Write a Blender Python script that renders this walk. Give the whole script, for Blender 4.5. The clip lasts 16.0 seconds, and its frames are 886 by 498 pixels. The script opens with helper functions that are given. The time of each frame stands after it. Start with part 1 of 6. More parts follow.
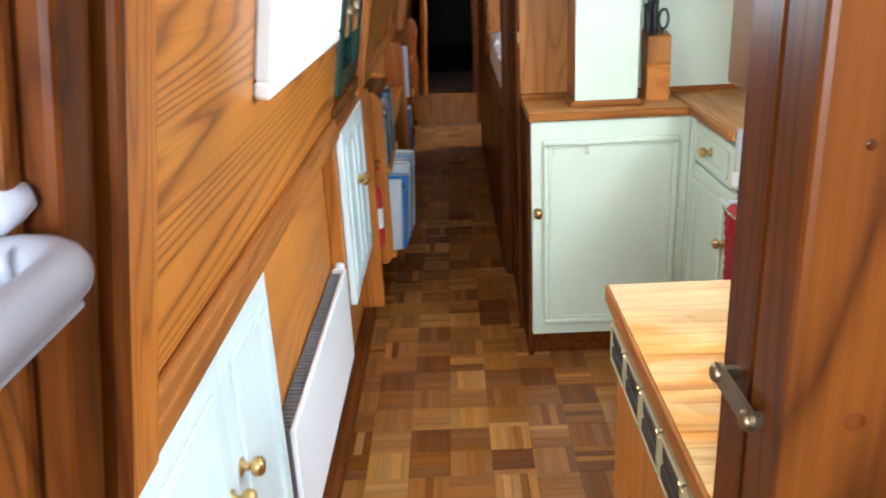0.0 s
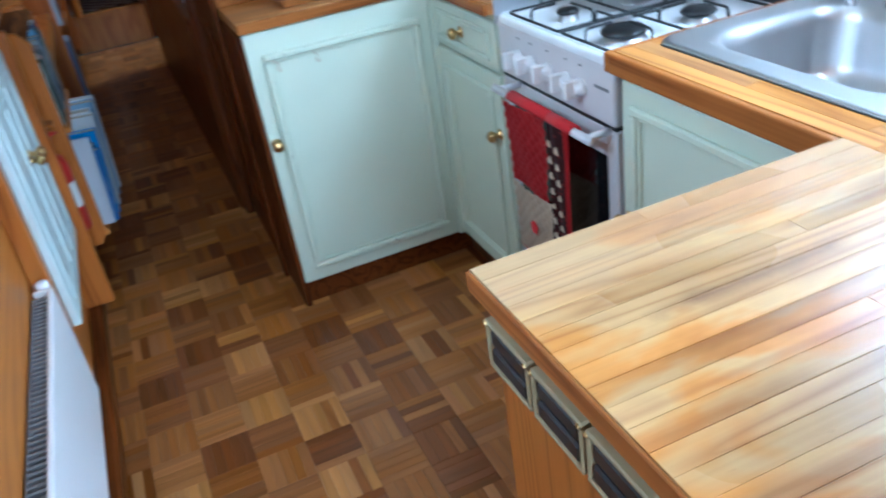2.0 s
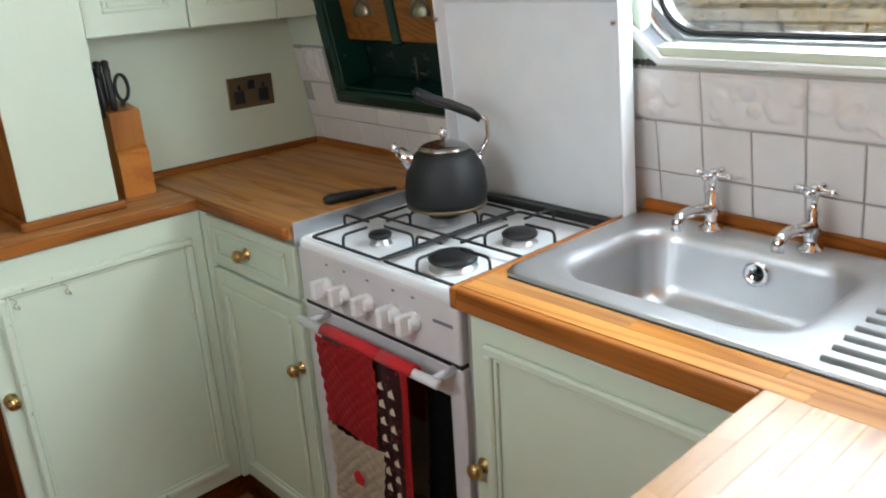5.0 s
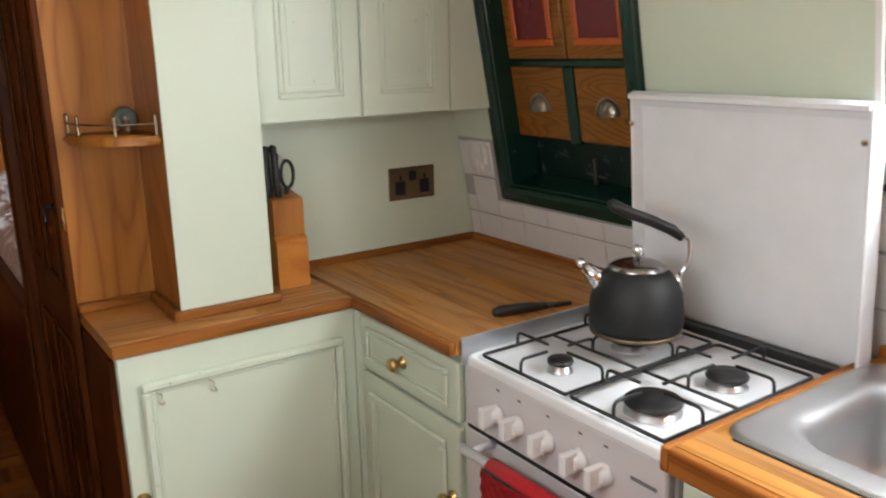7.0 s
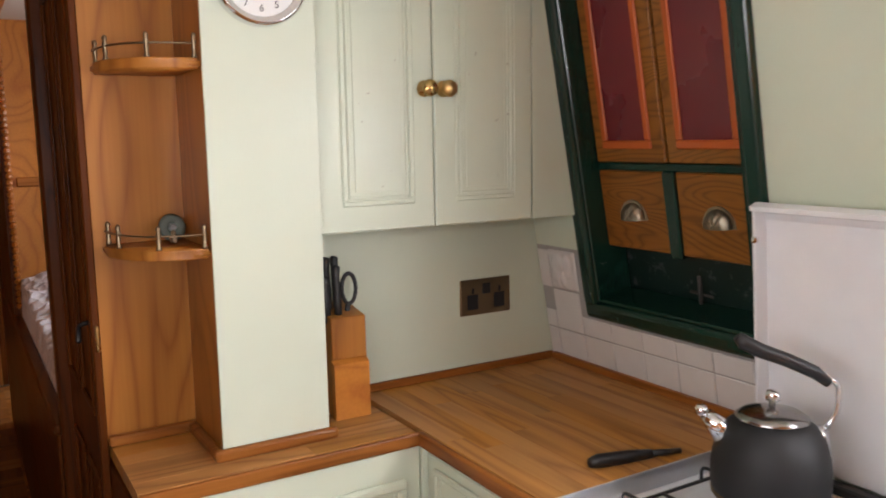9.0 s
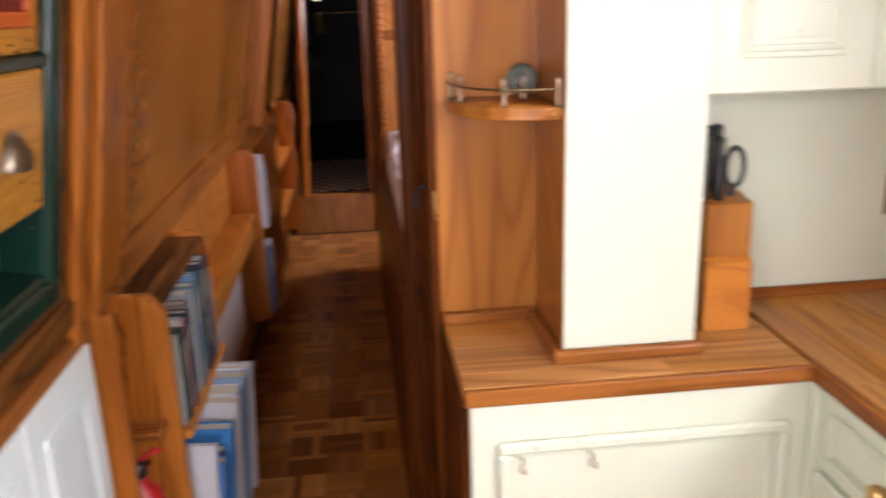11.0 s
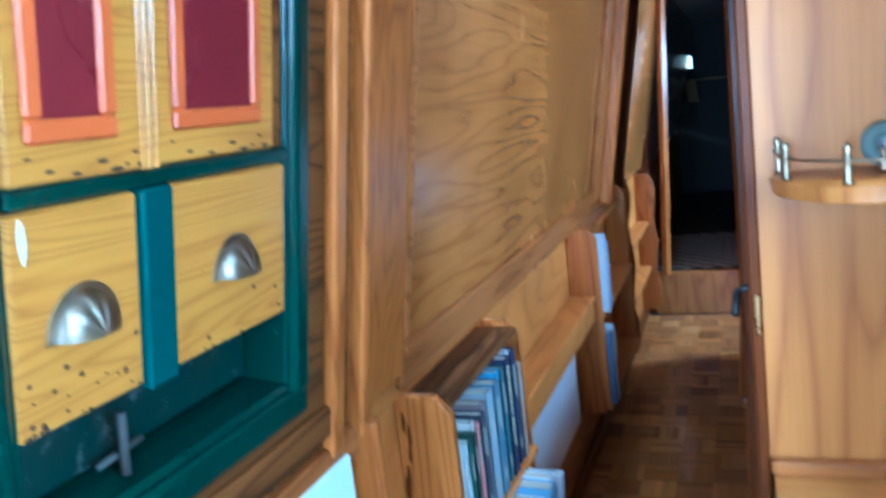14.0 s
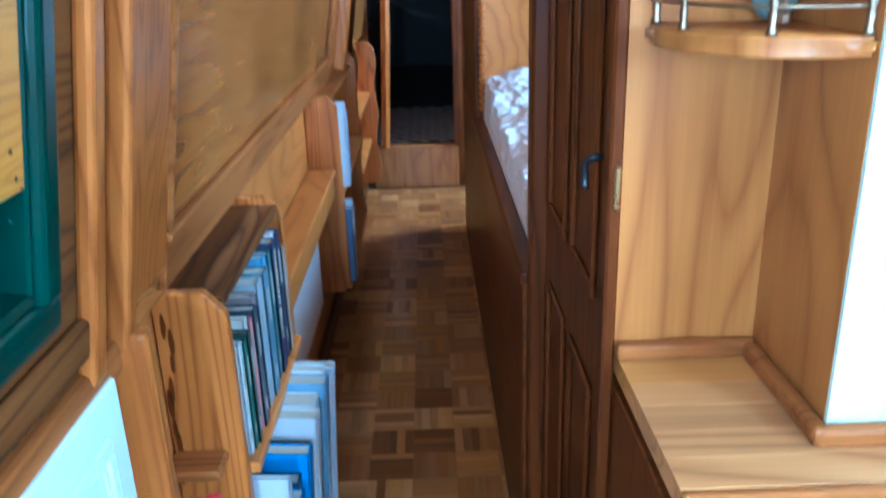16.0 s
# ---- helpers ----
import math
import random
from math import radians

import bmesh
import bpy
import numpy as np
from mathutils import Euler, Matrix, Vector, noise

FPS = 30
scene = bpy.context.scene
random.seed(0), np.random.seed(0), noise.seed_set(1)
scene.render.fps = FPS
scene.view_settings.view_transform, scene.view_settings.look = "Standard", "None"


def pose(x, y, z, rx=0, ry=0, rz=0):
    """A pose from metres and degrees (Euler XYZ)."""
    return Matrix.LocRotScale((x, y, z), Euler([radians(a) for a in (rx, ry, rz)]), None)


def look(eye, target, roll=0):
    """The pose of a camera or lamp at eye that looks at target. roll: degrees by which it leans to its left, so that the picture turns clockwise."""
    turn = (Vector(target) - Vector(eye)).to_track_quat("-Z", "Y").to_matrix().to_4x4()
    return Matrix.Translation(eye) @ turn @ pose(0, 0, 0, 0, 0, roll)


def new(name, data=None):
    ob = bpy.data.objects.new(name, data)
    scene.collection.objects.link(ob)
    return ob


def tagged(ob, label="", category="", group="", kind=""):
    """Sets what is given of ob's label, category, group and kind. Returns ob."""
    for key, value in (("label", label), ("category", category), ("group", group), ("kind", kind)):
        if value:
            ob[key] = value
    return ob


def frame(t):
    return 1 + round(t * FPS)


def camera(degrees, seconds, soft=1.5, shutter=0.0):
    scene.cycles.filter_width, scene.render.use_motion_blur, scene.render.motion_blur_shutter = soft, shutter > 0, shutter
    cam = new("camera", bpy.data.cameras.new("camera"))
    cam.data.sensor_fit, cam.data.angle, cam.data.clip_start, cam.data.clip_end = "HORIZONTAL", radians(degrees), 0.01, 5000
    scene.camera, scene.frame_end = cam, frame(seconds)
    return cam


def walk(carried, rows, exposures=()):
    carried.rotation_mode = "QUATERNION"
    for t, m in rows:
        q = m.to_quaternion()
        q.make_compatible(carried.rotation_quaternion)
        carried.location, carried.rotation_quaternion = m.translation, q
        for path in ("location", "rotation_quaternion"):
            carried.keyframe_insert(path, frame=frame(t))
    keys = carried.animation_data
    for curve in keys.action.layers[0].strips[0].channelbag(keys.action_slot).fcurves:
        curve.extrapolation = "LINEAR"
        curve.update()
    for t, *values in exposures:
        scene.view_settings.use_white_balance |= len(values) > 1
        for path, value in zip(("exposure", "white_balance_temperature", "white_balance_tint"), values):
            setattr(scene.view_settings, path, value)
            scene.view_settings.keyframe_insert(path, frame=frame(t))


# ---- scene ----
cam = camera(57.3, 16.0, 1.8, 0.5)
PATH = [
    (0, (0.404, -2.657, 1.42), (0.362, -0.783, 0.724), -2.9),
    (0.5, (0.351, -2.534, 1.414), (0.488, -0.674, 0.693), -4.6),
    (1, (0.337, -2.407, 1.403), (0.631, -0.607, 0.583), -5.8),
    (1.5, (0.348, -2.272, 1.39), (0.724, -0.529, 0.483), -7.1),
    (2, (0.362, -2.179, 1.381), (0.928, -0.544, 0.378), -9.1),
    (2.5, (0.358, -2.087, 1.391), (1.135, -0.589, 0.317), -10.5),
    (3, (0.374, -2.014, 1.409), (1.276, -0.609, 0.308), -10.7),
    (3.5, (0.36, -1.973, 1.39), (1.474, -0.609, 0.442), -7.3),
    (3.7, (0.358, -1.958, 1.392), (1.528, -0.599, 0.507), -5.9),
    (5.8, (0.311, -1.732, 1.433), (1.556, -0.288, 0.831), -2.7),
    (6, (0.321, -1.701, 1.437), (1.547, -0.233, 0.854), -2.6),
    (6.5, (0.33, -1.636, 1.44), (1.51, -0.112, 0.906), -1.7),
    (7, (0.339, -1.593, 1.446), (1.444, 0.001, 0.96), -1.2),
    (7.5, (0.365, -1.558, 1.463), (1.419, 0.089, 1.042), -2.1),
    (8, (0.384, -1.517, 1.476), (1.452, 0.143, 1.158), -2.6),
    (8.2, (0.394, -1.488, 1.477), (1.468, 0.176, 1.198), -2.2),
    (10.3, (0.497, -1.115, 1.439), (1.253, 0.706, 1.104), -1.0),
    (10.5, (0.51, -1.08, 1.437), (1.162, 0.768, 1.037), -1.4),
    (11, (0.515, -1.067, 1.423), (0.709, 0.84, 0.852), -1.8),
    (11.5, (0.479, -0.999, 1.433), (0.321, 0.922, 0.899), -3.5),
    (12, (0.46, -0.9, 1.442), (0.125, 1.024, 1.01), -4.9),
    (12.5, (0.478, -0.842, 1.447), (-0.048, 1.057, 1.105), -5.7),
    (13, (0.565, -0.812, 1.447), (-0.19, 1.021, 1.182), -5.5),
    (13.5, (0.624, -0.818, 1.434), (-0.19, 0.994, 1.203), -6.3),
    (14, (0.627, -0.811, 1.404), (-0.074, 1.032, 1.069), -6.8),
    (14.5, (0.601, -0.757, 1.381), (0.143, 1.123, 0.875), -7.0),
    (15, (0.57, -0.722, 1.379), (0.292, 1.193, 0.871), -5.1),
    (15.5, (0.5, -0.672, 1.379), (0.363, 1.251, 0.847), -3.2),
    (16, (0.432, -0.629, 1.36), (0.453, 1.249, 0.673), -1.8),
]
EXPOSURES = [(0, 1.7, 5900, 6), (1.0, 1.65, 5000, 3), (2.5, 1.12, 4650, 1), (3.5, 0.98, 5400, 0), (6.0, 0.95, 6400, 11), (8.0, 1.05, 7000, 15), (10.5, 1.5, 7000, 29), (12.0, 2.35, 6500, 22), (12.5, 2.45, 4800, 3), (13.2, 2.58, 3680, -9), (16, 2.73, 3850, -8)]
walk(cam, [(t, look(eye, target, roll)) for t, eye, target, roll in PATH], EXPOSURES)

# ---- light, world and exposure ----
world = bpy.data.worlds.new("world")
scene.world = world
world.use_nodes = True
wn = world.node_tree
bg = next(n for n in wn.nodes if n.type == "BACKGROUND")
sky = wn.nodes.new("ShaderNodeTexSky")
sky.sky_type, sky.sun_disc = "NISHITA", False
sky.sun_elevation, sky.sun_rotation = radians(28), radians(257)
wn.links.new(sky.outputs[0], bg.inputs[0])
bg.inputs[1].default_value = 0.15


SKY_BLUE = (0.84, 0.94, 1.0)


def sun_lamp():
    d = bpy.data.lights.new("sun", "SUN")
    d.energy, d.angle, d.color = 5.0, radians(10), (1, 0.95, 0.88)
    ob = new("sun", d)
    ob.matrix_world = look((-5, -3, 7), (9, 0, 0.5))
    return ob


sun_lamp()


def window_light(name, at, aim, w, h, watts, color=(0.93, 0.97, 1.0)):
    """Sky light in a window's opening, and the added fill lamps."""
    d = bpy.data.lights.new(name, "AREA")
    d.shape, d.size, d.size_y, d.energy, d.color = "RECTANGLE", w, h, watts, color
    ob = new(name, d)
    ob.matrix_world = look(at, aim)
    return ob


window_light("galley_window_light", (1.785, -1.40, 1.50), (0.95, -1.25, 0.85), 0.70, 0.42, 10.6, SKY_BLUE)
# Unseen fill lamp by the solid aft port wall; evens out the cabinet fronts.
window_light("aft_port_fill", (0.165, -3.25, 1.44), (1.05, -1.0, 1.20), 0.42, 0.6, 21, SKY_BLUE)
window_light("aft_window_light", (1.80, -2.95, 1.46), (0.3, -2.2, 1.0), 0.42, 0.7, 7, SKY_BLUE)
window_light("cabin_window_light", (1.80, 1.55, 1.46), (0.7, 1.5, 0.75), 0.42, 0.6, 6.5, SKY_BLUE)
window_light("fore_window_light", (1.80, 3.85, 1.46), (0.35, 3.88, 0.0), 0.42, 0.5, 13, SKY_BLUE)
# Added lamp at an unseen rear opening, lifting the surfaces that face aft.
window_light("unseen_rear_light", (0.6, -4.22, 1.35), (0.5, 0, 1.3), 0.55, 0.9, 7.0, SKY_BLUE)
# Added fill lamp inside the room; brightens the cooker lid and starboard side.
window_light("galley_port_fill", (0.185, -1.04, 1.50), (1.6, -0.95, 1.55), 0.70, 0.42, 5.2, SKY_BLUE)

# ---- materials ----
def mat(name, rough=0.5, metal=0.0):
    m = bpy.data.materials.new(name)
    m.use_nodes = True
    nt = m.node_tree
    b = next(n for n in nt.nodes if n.type == "BSDF_PRINCIPLED")
    b.inputs["Roughness"].default_value, b.inputs["Metallic"].default_value = rough, metal
    return m, nt, b


def nd(nt, kind, **kw):
    n = nt.nodes.new(kind)
    for k, v in kw.items():
        n.inputs[k.replace("_", " ")].default_value = v
    return n


def mth(nt, op, a, b=None):
    n = nt.nodes.new("ShaderNodeMath")
    n.operation = op
    for i, v in enumerate((a, b)):
        if v is None:
            continue
        if isinstance(v, (int, float)):
            n.inputs[i].default_value = v
        else:
            nt.links.new(v, n.inputs[i])
    return n.outputs[0]


def ramp(nt, fac, stops):
    n = nt.nodes.new("ShaderNodeValToRGB")
    while len(n.color_ramp.elements) < len(stops):
        n.color_ramp.elements.new(0.5)
    for e, (p, c) in zip(n.color_ramp.elements, stops):
        e.position, e.color = p, (*c, 1)
    nt.links.new(fac, n.inputs[0])
    return n.outputs[0]


def mixc(nt, kind, fac, a, b):
    n = nt.nodes.new("ShaderNodeMix")
    n.data_type, n.blend_type = "RGBA", kind
    for i, v in ((0, fac), (6, a), (7, b)):
        if isinstance(v, (int, float)):
            n.inputs[i].default_value = v
        elif isinstance(v, tuple):
            n.inputs[i].default_value = (*v, 1)
        else:
            nt.links.new(v, n.inputs[i])
    return n.outputs[2]


def bump(nt, b, height, strength=0.2, distance=0.002):
    n = nd(nt, "ShaderNodeBump", Strength=strength, Distance=distance)
    nt.links.new(height, n.inputs["Height"])
    nt.links.new(n.outputs[0], b.inputs["Normal"])


def coords(nt, scale, spin=None, shift=None):
    tc = nt.nodes.new("ShaderNodeTexCoord")
    mp = nt.nodes.new("ShaderNodeMapping")
    mp.inputs["Scale"].default_value = scale
    if spin:
        mp.inputs["Rotation"].default_value = [radians(a) for a in spin]
    nt.links.new(tc.outputs["Object"], mp.inputs[0])
    if shift is not None:
        add = nt.nodes.new("ShaderNodeVectorMath")
        add.operation = "ADD"
        nt.links.new(mp.outputs[0], add.inputs[0])
        cmb = nt.nodes.new("ShaderNodeCombineXYZ")
        for i in range(3):
            nt.links.new(shift, cmb.inputs[i])
        nt.links.new(cmb.outputs[0], add.inputs[1])
        return add.outputs[0]
    return mp.outputs[0]


AX = {"x": 0, "y": 1, "z": 2}


def wood(name, light, dark, axis="y", rough=0.35, rings=7.0, size=5.0, stretch=0.12, stain=0.25, vary=None, coat=0.1, amount=0.8, spread=0.4, specks=0.0, rich=1.0, wash=None):
    """Varnished timber: growth rings cut flat, fine pores and a broad stain. vary: 'piece' or 'island' shifts each piece."""
    m, nt, b = mat(name, rough)
    light, dark = [(c[0], c[1] * (1 - 0.10 * rich), c[2] * (1 - 0.45 * rich)) for c in (light, dark)]
    sc = [size, size, size]
    sc[AX[axis]] = size * stretch
    shift = None
    if vary:
        if vary == "piece":
            src = nt.nodes.new("ShaderNodeObjectInfo").outputs["Random"]
        else:
            src = nt.nodes.new("ShaderNodeNewGeometry").outputs["Random Per Island"]
        shift = mth(nt, "MULTIPLY", src, 37.0)
    v = coords(nt, sc, shift=shift)
    n1 = nd(nt, "ShaderNodeTexNoise", Scale=1.0, Detail=2.0, Roughness=0.45, Distortion=0.3)
    nt.links.new(v, n1.inputs["Vector"])
    ring = mth(nt, "PINGPONG", mth(nt, "MULTIPLY", n1.outputs[0], rings), 0.5)
    ring = mth(nt, "MULTIPLY", ring, 2.0)
    ring = mth(nt, "POWER", ring, 2.8)
    sc2 = [140.0, 140.0, 140.0]
    sc2[AX[axis]] = 4.0
    v2 = coords(nt, sc2, shift=shift)
    n2 = nd(nt, "ShaderNodeTexNoise", Scale=1.0, Detail=3.0)
    nt.links.new(v2, n2.inputs["Vector"])
    n3 = nd(nt, "ShaderNodeTexNoise", Scale=1.7, Detail=3.0)
    nt.links.new(coords(nt, (1, 1, 1), shift=shift), n3.inputs["Vector"])
    grain = mth(nt, "ADD", mth(nt, "MULTIPLY", ring, amount * 0.6), mth(nt, "MULTIPLY", n2.outputs[0], 0.45))
    col = ramp(nt, grain, [(0.14, light), (0.74, dark)])
    st = ramp(nt, n3.outputs[0], [(0.3, (1 - stain,) * 3), (0.7, (1 + stain * 0.4,) * 3)])
    col = mixc(nt, "MULTIPLY", 1.0, col, st)
    if vary:
        hs = nt.nodes.new("ShaderNodeHueSaturation")
        nt.links.new(mth(nt, "ADD", mth(nt, "MULTIPLY", mth(nt, "FRACT", mth(nt, "MULTIPLY", shift, 1.71)), spread), 1.0 - spread / 2), hs.inputs["Value"])
        nt.links.new(mth(nt, "ADD", mth(nt, "MULTIPLY", mth(nt, "FRACT", mth(nt, "MULTIPLY", shift, 0.43)), 0.1), 0.93), hs.inputs["Saturation"])
        nt.links.new(col, hs.inputs["Color"])
        col = hs.outputs[0]
    if wash:
        n6 = nd(nt, "ShaderNodeTexNoise", Scale=3.2, Detail=4.0, Roughness=0.6, Distortion=0.6)
        nt.links.new(coords(nt, (0.6, 1.6, 1)), n6.inputs["Vector"])
        col = mixc(nt, "MULTIPLY", 1.0, col, ramp(nt, n6.outputs[0], wash))
    if specks:
        n4 = nd(nt, "ShaderNodeTexVoronoi", Scale=95.0)
        n5 = nd(nt, "ShaderNodeTexNoise", Scale=9.0, Detail=2.0)
        vv = coords(nt, (1, 1, 1))
        nt.links.new(vv, n4.inputs["Vector"])
        nt.links.new(vv, n5.inputs["Vector"])
        spot = mth(nt, "LESS_THAN", n4.outputs[0], mth(nt, "MULTIPLY", mth(nt, "SUBTRACT", n5.outputs[0], 0.58), specks))
        col = mixc(nt, "MIX", spot, col, (0.05, 0.025, 0.01))
    nt.links.new(col, b.inputs["Base Color"])
    nt.links.new(mth(nt, "ADD", mth(nt, "MULTIPLY", n3.outputs[0], 0.25), rough - 0.1), b.inputs["Roughness"])
    b.inputs["Coat Weight"].default_value, b.inputs["Coat Roughness"].default_value = coat, 0.16
    b.inputs["Specular IOR Level"].default_value = 0.28 if coat > 0.06 else 0.1
    bump(nt, b, grain, 0.12, 0.0012)
    return m


def paint(name, color, rough=0.4, mottle=0.06, chips=0.0, under=(0.25, 0.2, 0.15), brush=0.05):
    m, nt, b = mat(name, rough)
    n1 = nd(nt, "ShaderNodeTexNoise", Scale=3.0, Detail=5.0)
    nt.links.new(coords(nt, (1, 1, 1)), n1.inputs["Vector"])
    n2 = nd(nt, "ShaderNodeTexNoise", Scale=1.0, Detail=3.0)
    nt.links.new(coords(nt, (160, 160, 12)), n2.inputs["Vector"])
    col = mixc(nt, "MULTIPLY", 1.0, color, ramp(nt, n1.outputs[0], [(0.3, (1 - mottle,) * 3), (0.7, (1.0,) * 3)]))
    if chips:
        n3 = nd(nt, "ShaderNodeTexNoise", Scale=38.0, Detail=6.0, Roughness=0.7)
        nt.links.new(coords(nt, (1, 1, 1)), n3.inputs["Vector"])
        f = ramp(nt, n3.outputs[0], [(0.68 - chips, (0, 0, 0)), (0.71 - chips, (1, 1, 1))])
        col = mixc(nt, "MIX", f, col, under)
    nt.links.new(col, b.inputs["Base Color"])
    nt.links.new(mth(nt, "ADD", mth(nt, "MULTIPLY", n1.outputs[0], 0.2), rough - 0.1), b.inputs["Roughness"])
    bump(nt, b, mth(nt, "ADD", n2.outputs[0], n1.outputs[0]), brush * 2, 0.0015)
    return m


def metal(name, color, rough=0.25, brushed=None, dents=0.02, uneven=0.14):
    m, nt, b = mat(name, rough, 1.0)
    n1 = nd(nt, "ShaderNodeTexNoise", Scale=1.0, Detail=4.0)
    nt.links.new(coords(nt, brushed or (25, 25, 25)), n1.inputs["Vector"])
    col = mixc(nt, "MULTIPLY", 1.0, color, ramp(nt, n1.outputs[0], [(0.3, (0.9,) * 3), (0.7, (1.0,) * 3)]))
    nt.links.new(col, b.inputs["Base Color"])
    nt.links.new(mth(nt, "ADD", mth(nt, "MULTIPLY", n1.outputs[0], uneven), rough - uneven / 2), b.inputs["Roughness"])
    if dents:
        bump(nt, b, n1.outputs[0], dents, 0.0005)
    return m


def cloth(name, color, scale=300.0, rough=0.9, second=None, cut=0.5, spots=18.0, crinkle=False, sheen=0.3):
    m, nt, b = mat(name, rough)
    n1 = nd(nt, "ShaderNodeTexNoise", Scale=scale, Detail=2.0)
    n2 = nd(nt, "ShaderNodeTexVoronoi", Scale=spots)
    v = coords(nt, (1, 1, 1))
    nt.links.new(v, n1.inputs["Vector"])
    nt.links.new(v, n2.inputs["Vector"])
    col = mixc(nt, "MULTIPLY", 1.0, color, ramp(nt, n1.outputs[0], [(0.2, (0.75,) * 3), (0.8, (1.05,) * 3)]))
    if second:
        f = ramp(nt, n2.outputs[0], [(cut - 0.03, (1, 1, 1)), (cut + 0.03, (0, 0, 0))])
        col = mixc(nt, "MIX", f, col, second)
    nt.links.new(col, b.inputs["Base Color"])
    b.inputs["Sheen Weight"].default_value = sheen
    if crinkle:
        bump(nt, b, n2.outputs[0], 1.0, 0.02)
    else:
        bump(nt, b, n1.outputs[0], 0.4, 0.002)
    return m


def plain(name, color, rough=0.5, metallic=0.0):
    m, nt, b = mat(name, rough, metallic)
    n1 = nd(nt, "ShaderNodeTexNoise", Scale=14.0, Detail=4.0)
    nt.links.new(coords(nt, (1, 1, 1)), n1.inputs["Vector"])
    col = mixc(nt, "MULTIPLY", 1.0, color, ramp(nt, n1.outputs[0], [(0.3, (0.95,) * 3), (0.7, (1.0,) * 3)]))
    nt.links.new(col, b.inputs["Base Color"])
    nt.links.new(mth(nt, "ADD", mth(nt, "MULTIPLY", n1.outputs[0], 0.16), rough - 0.08), b.inputs["Roughness"])
    return m


PINE_H = wood("pine_wall_board", (0.56, 0.225, 0.055), (0.235, 0.068, 0.014), "y", 0.32, 48, 3.6, 0.055, 0.3, amount=0.95)
PINE_PALE = wood("pale_honey_pine", (0.594, 0.246, 0.067), (0.382, 0.123, 0.030), "y", 0.35, 16, 2.4, 0.2, 0.3, amount=0.6)
PINE_V = wood("honey_pine_upright", (0.509, 0.189, 0.046), (0.254, 0.075, 0.016), "z", 0.33, 22, 6.0, 0.07, 0.25)
PINE_VENEER = wood("flame_pine_veneer", (0.56, 0.230, 0.066), (0.33, 0.112, 0.028), "y", 0.22, 9, 8.0, 0.13, 0.35, coat=0.7, amount=0.6)
NICHE = wood("red_pine_ply", (0.45, 0.192, 0.058), (0.29, 0.105, 0.028), "z", 0.36, 11, 5.0, 0.16, 0.25, amount=0.8, coat=0.12)
DARK_V = wood("dark_stained_pine_upright", (0.125, 0.035, 0.009), (0.048, 0.012, 0.004), "z", 0.34, 7, 12.0, 0.08, 0.3, coat=0.05)
DARK_H = wood("dark_stained_pine", (0.15, 0.044, 0.012), (0.058, 0.016, 0.005), "y", 0.34, 7, 12.0, 0.08, 0.3, coat=0.05)
TRIM_H = wood("brown_pine_trim", (0.40, 0.15, 0.042), (0.20, 0.063, 0.016), "y", 0.36, 6, 14.0, 0.06, 0.3, coat=0.05, rich=0.6)
WEATHERED = wood("weathered_brown_board", (0.22, 0.088, 0.028), (0.065, 0.023, 0.008), "y", 0.8, 22, 6.0, 0.1, 0.6, coat=0.0, specks=3.0)
TRIM_X = wood("brown_pine_trim_across", (0.40, 0.15, 0.042), (0.20, 0.063, 0.016), "x", 0.36, 6, 14.0, 0.06, 0.3, coat=0.05, rich=0.6)
TRIM_V = wood("honey_pine_batten", (0.488, 0.176, 0.044), (0.265, 0.079, 0.018), "z", 0.3, 6, 16.0, 0.05, 0.25)
POST = wood("red_brown_post", (0.16, 0.049, 0.012), (0.055, 0.016, 0.005), "z", 0.4, 16, 6.0, 0.08, 0.4, coat=0.03)
TOP_WOOD = wood("oiled_beech_stave", (0.52, 0.245, 0.072), (0.30, 0.118, 0.032), "y", 0.32, 9, 8, 0.06, 0.12, vary="piece", amount=0.8, spread=0.2, rich=0.6, coat=0.03)
TOP_WOOD_X = wood("oiled_beech_stave_across", (0.52, 0.245, 0.072), (0.30, 0.118, 0.032), "x", 0.32, 9, 8, 0.06, 0.12, vary="piece", amount=0.8, spread=0.2, rich=0.6, coat=0.03)
WORN = [(0.32, (0.80, 0.48, 0.20)), (0.42, (1.0, 0.70, 0.34)), (0.48, (1.0, 0.97, 0.88)), (0.56, (0.90, 0.85, 0.80)), (0.66, (1.0, 0.86, 0.66))]
TOP_ISLAND = wood("worn_beech_stave", (0.62, 0.385, 0.165), (0.40, 0.205, 0.075), "x", 0.27, 12, 8, 0.06, 0.2, vary="piece", coat=0.25, amount=0.9, spread=0.2, rich=0.15, wash=WORN)


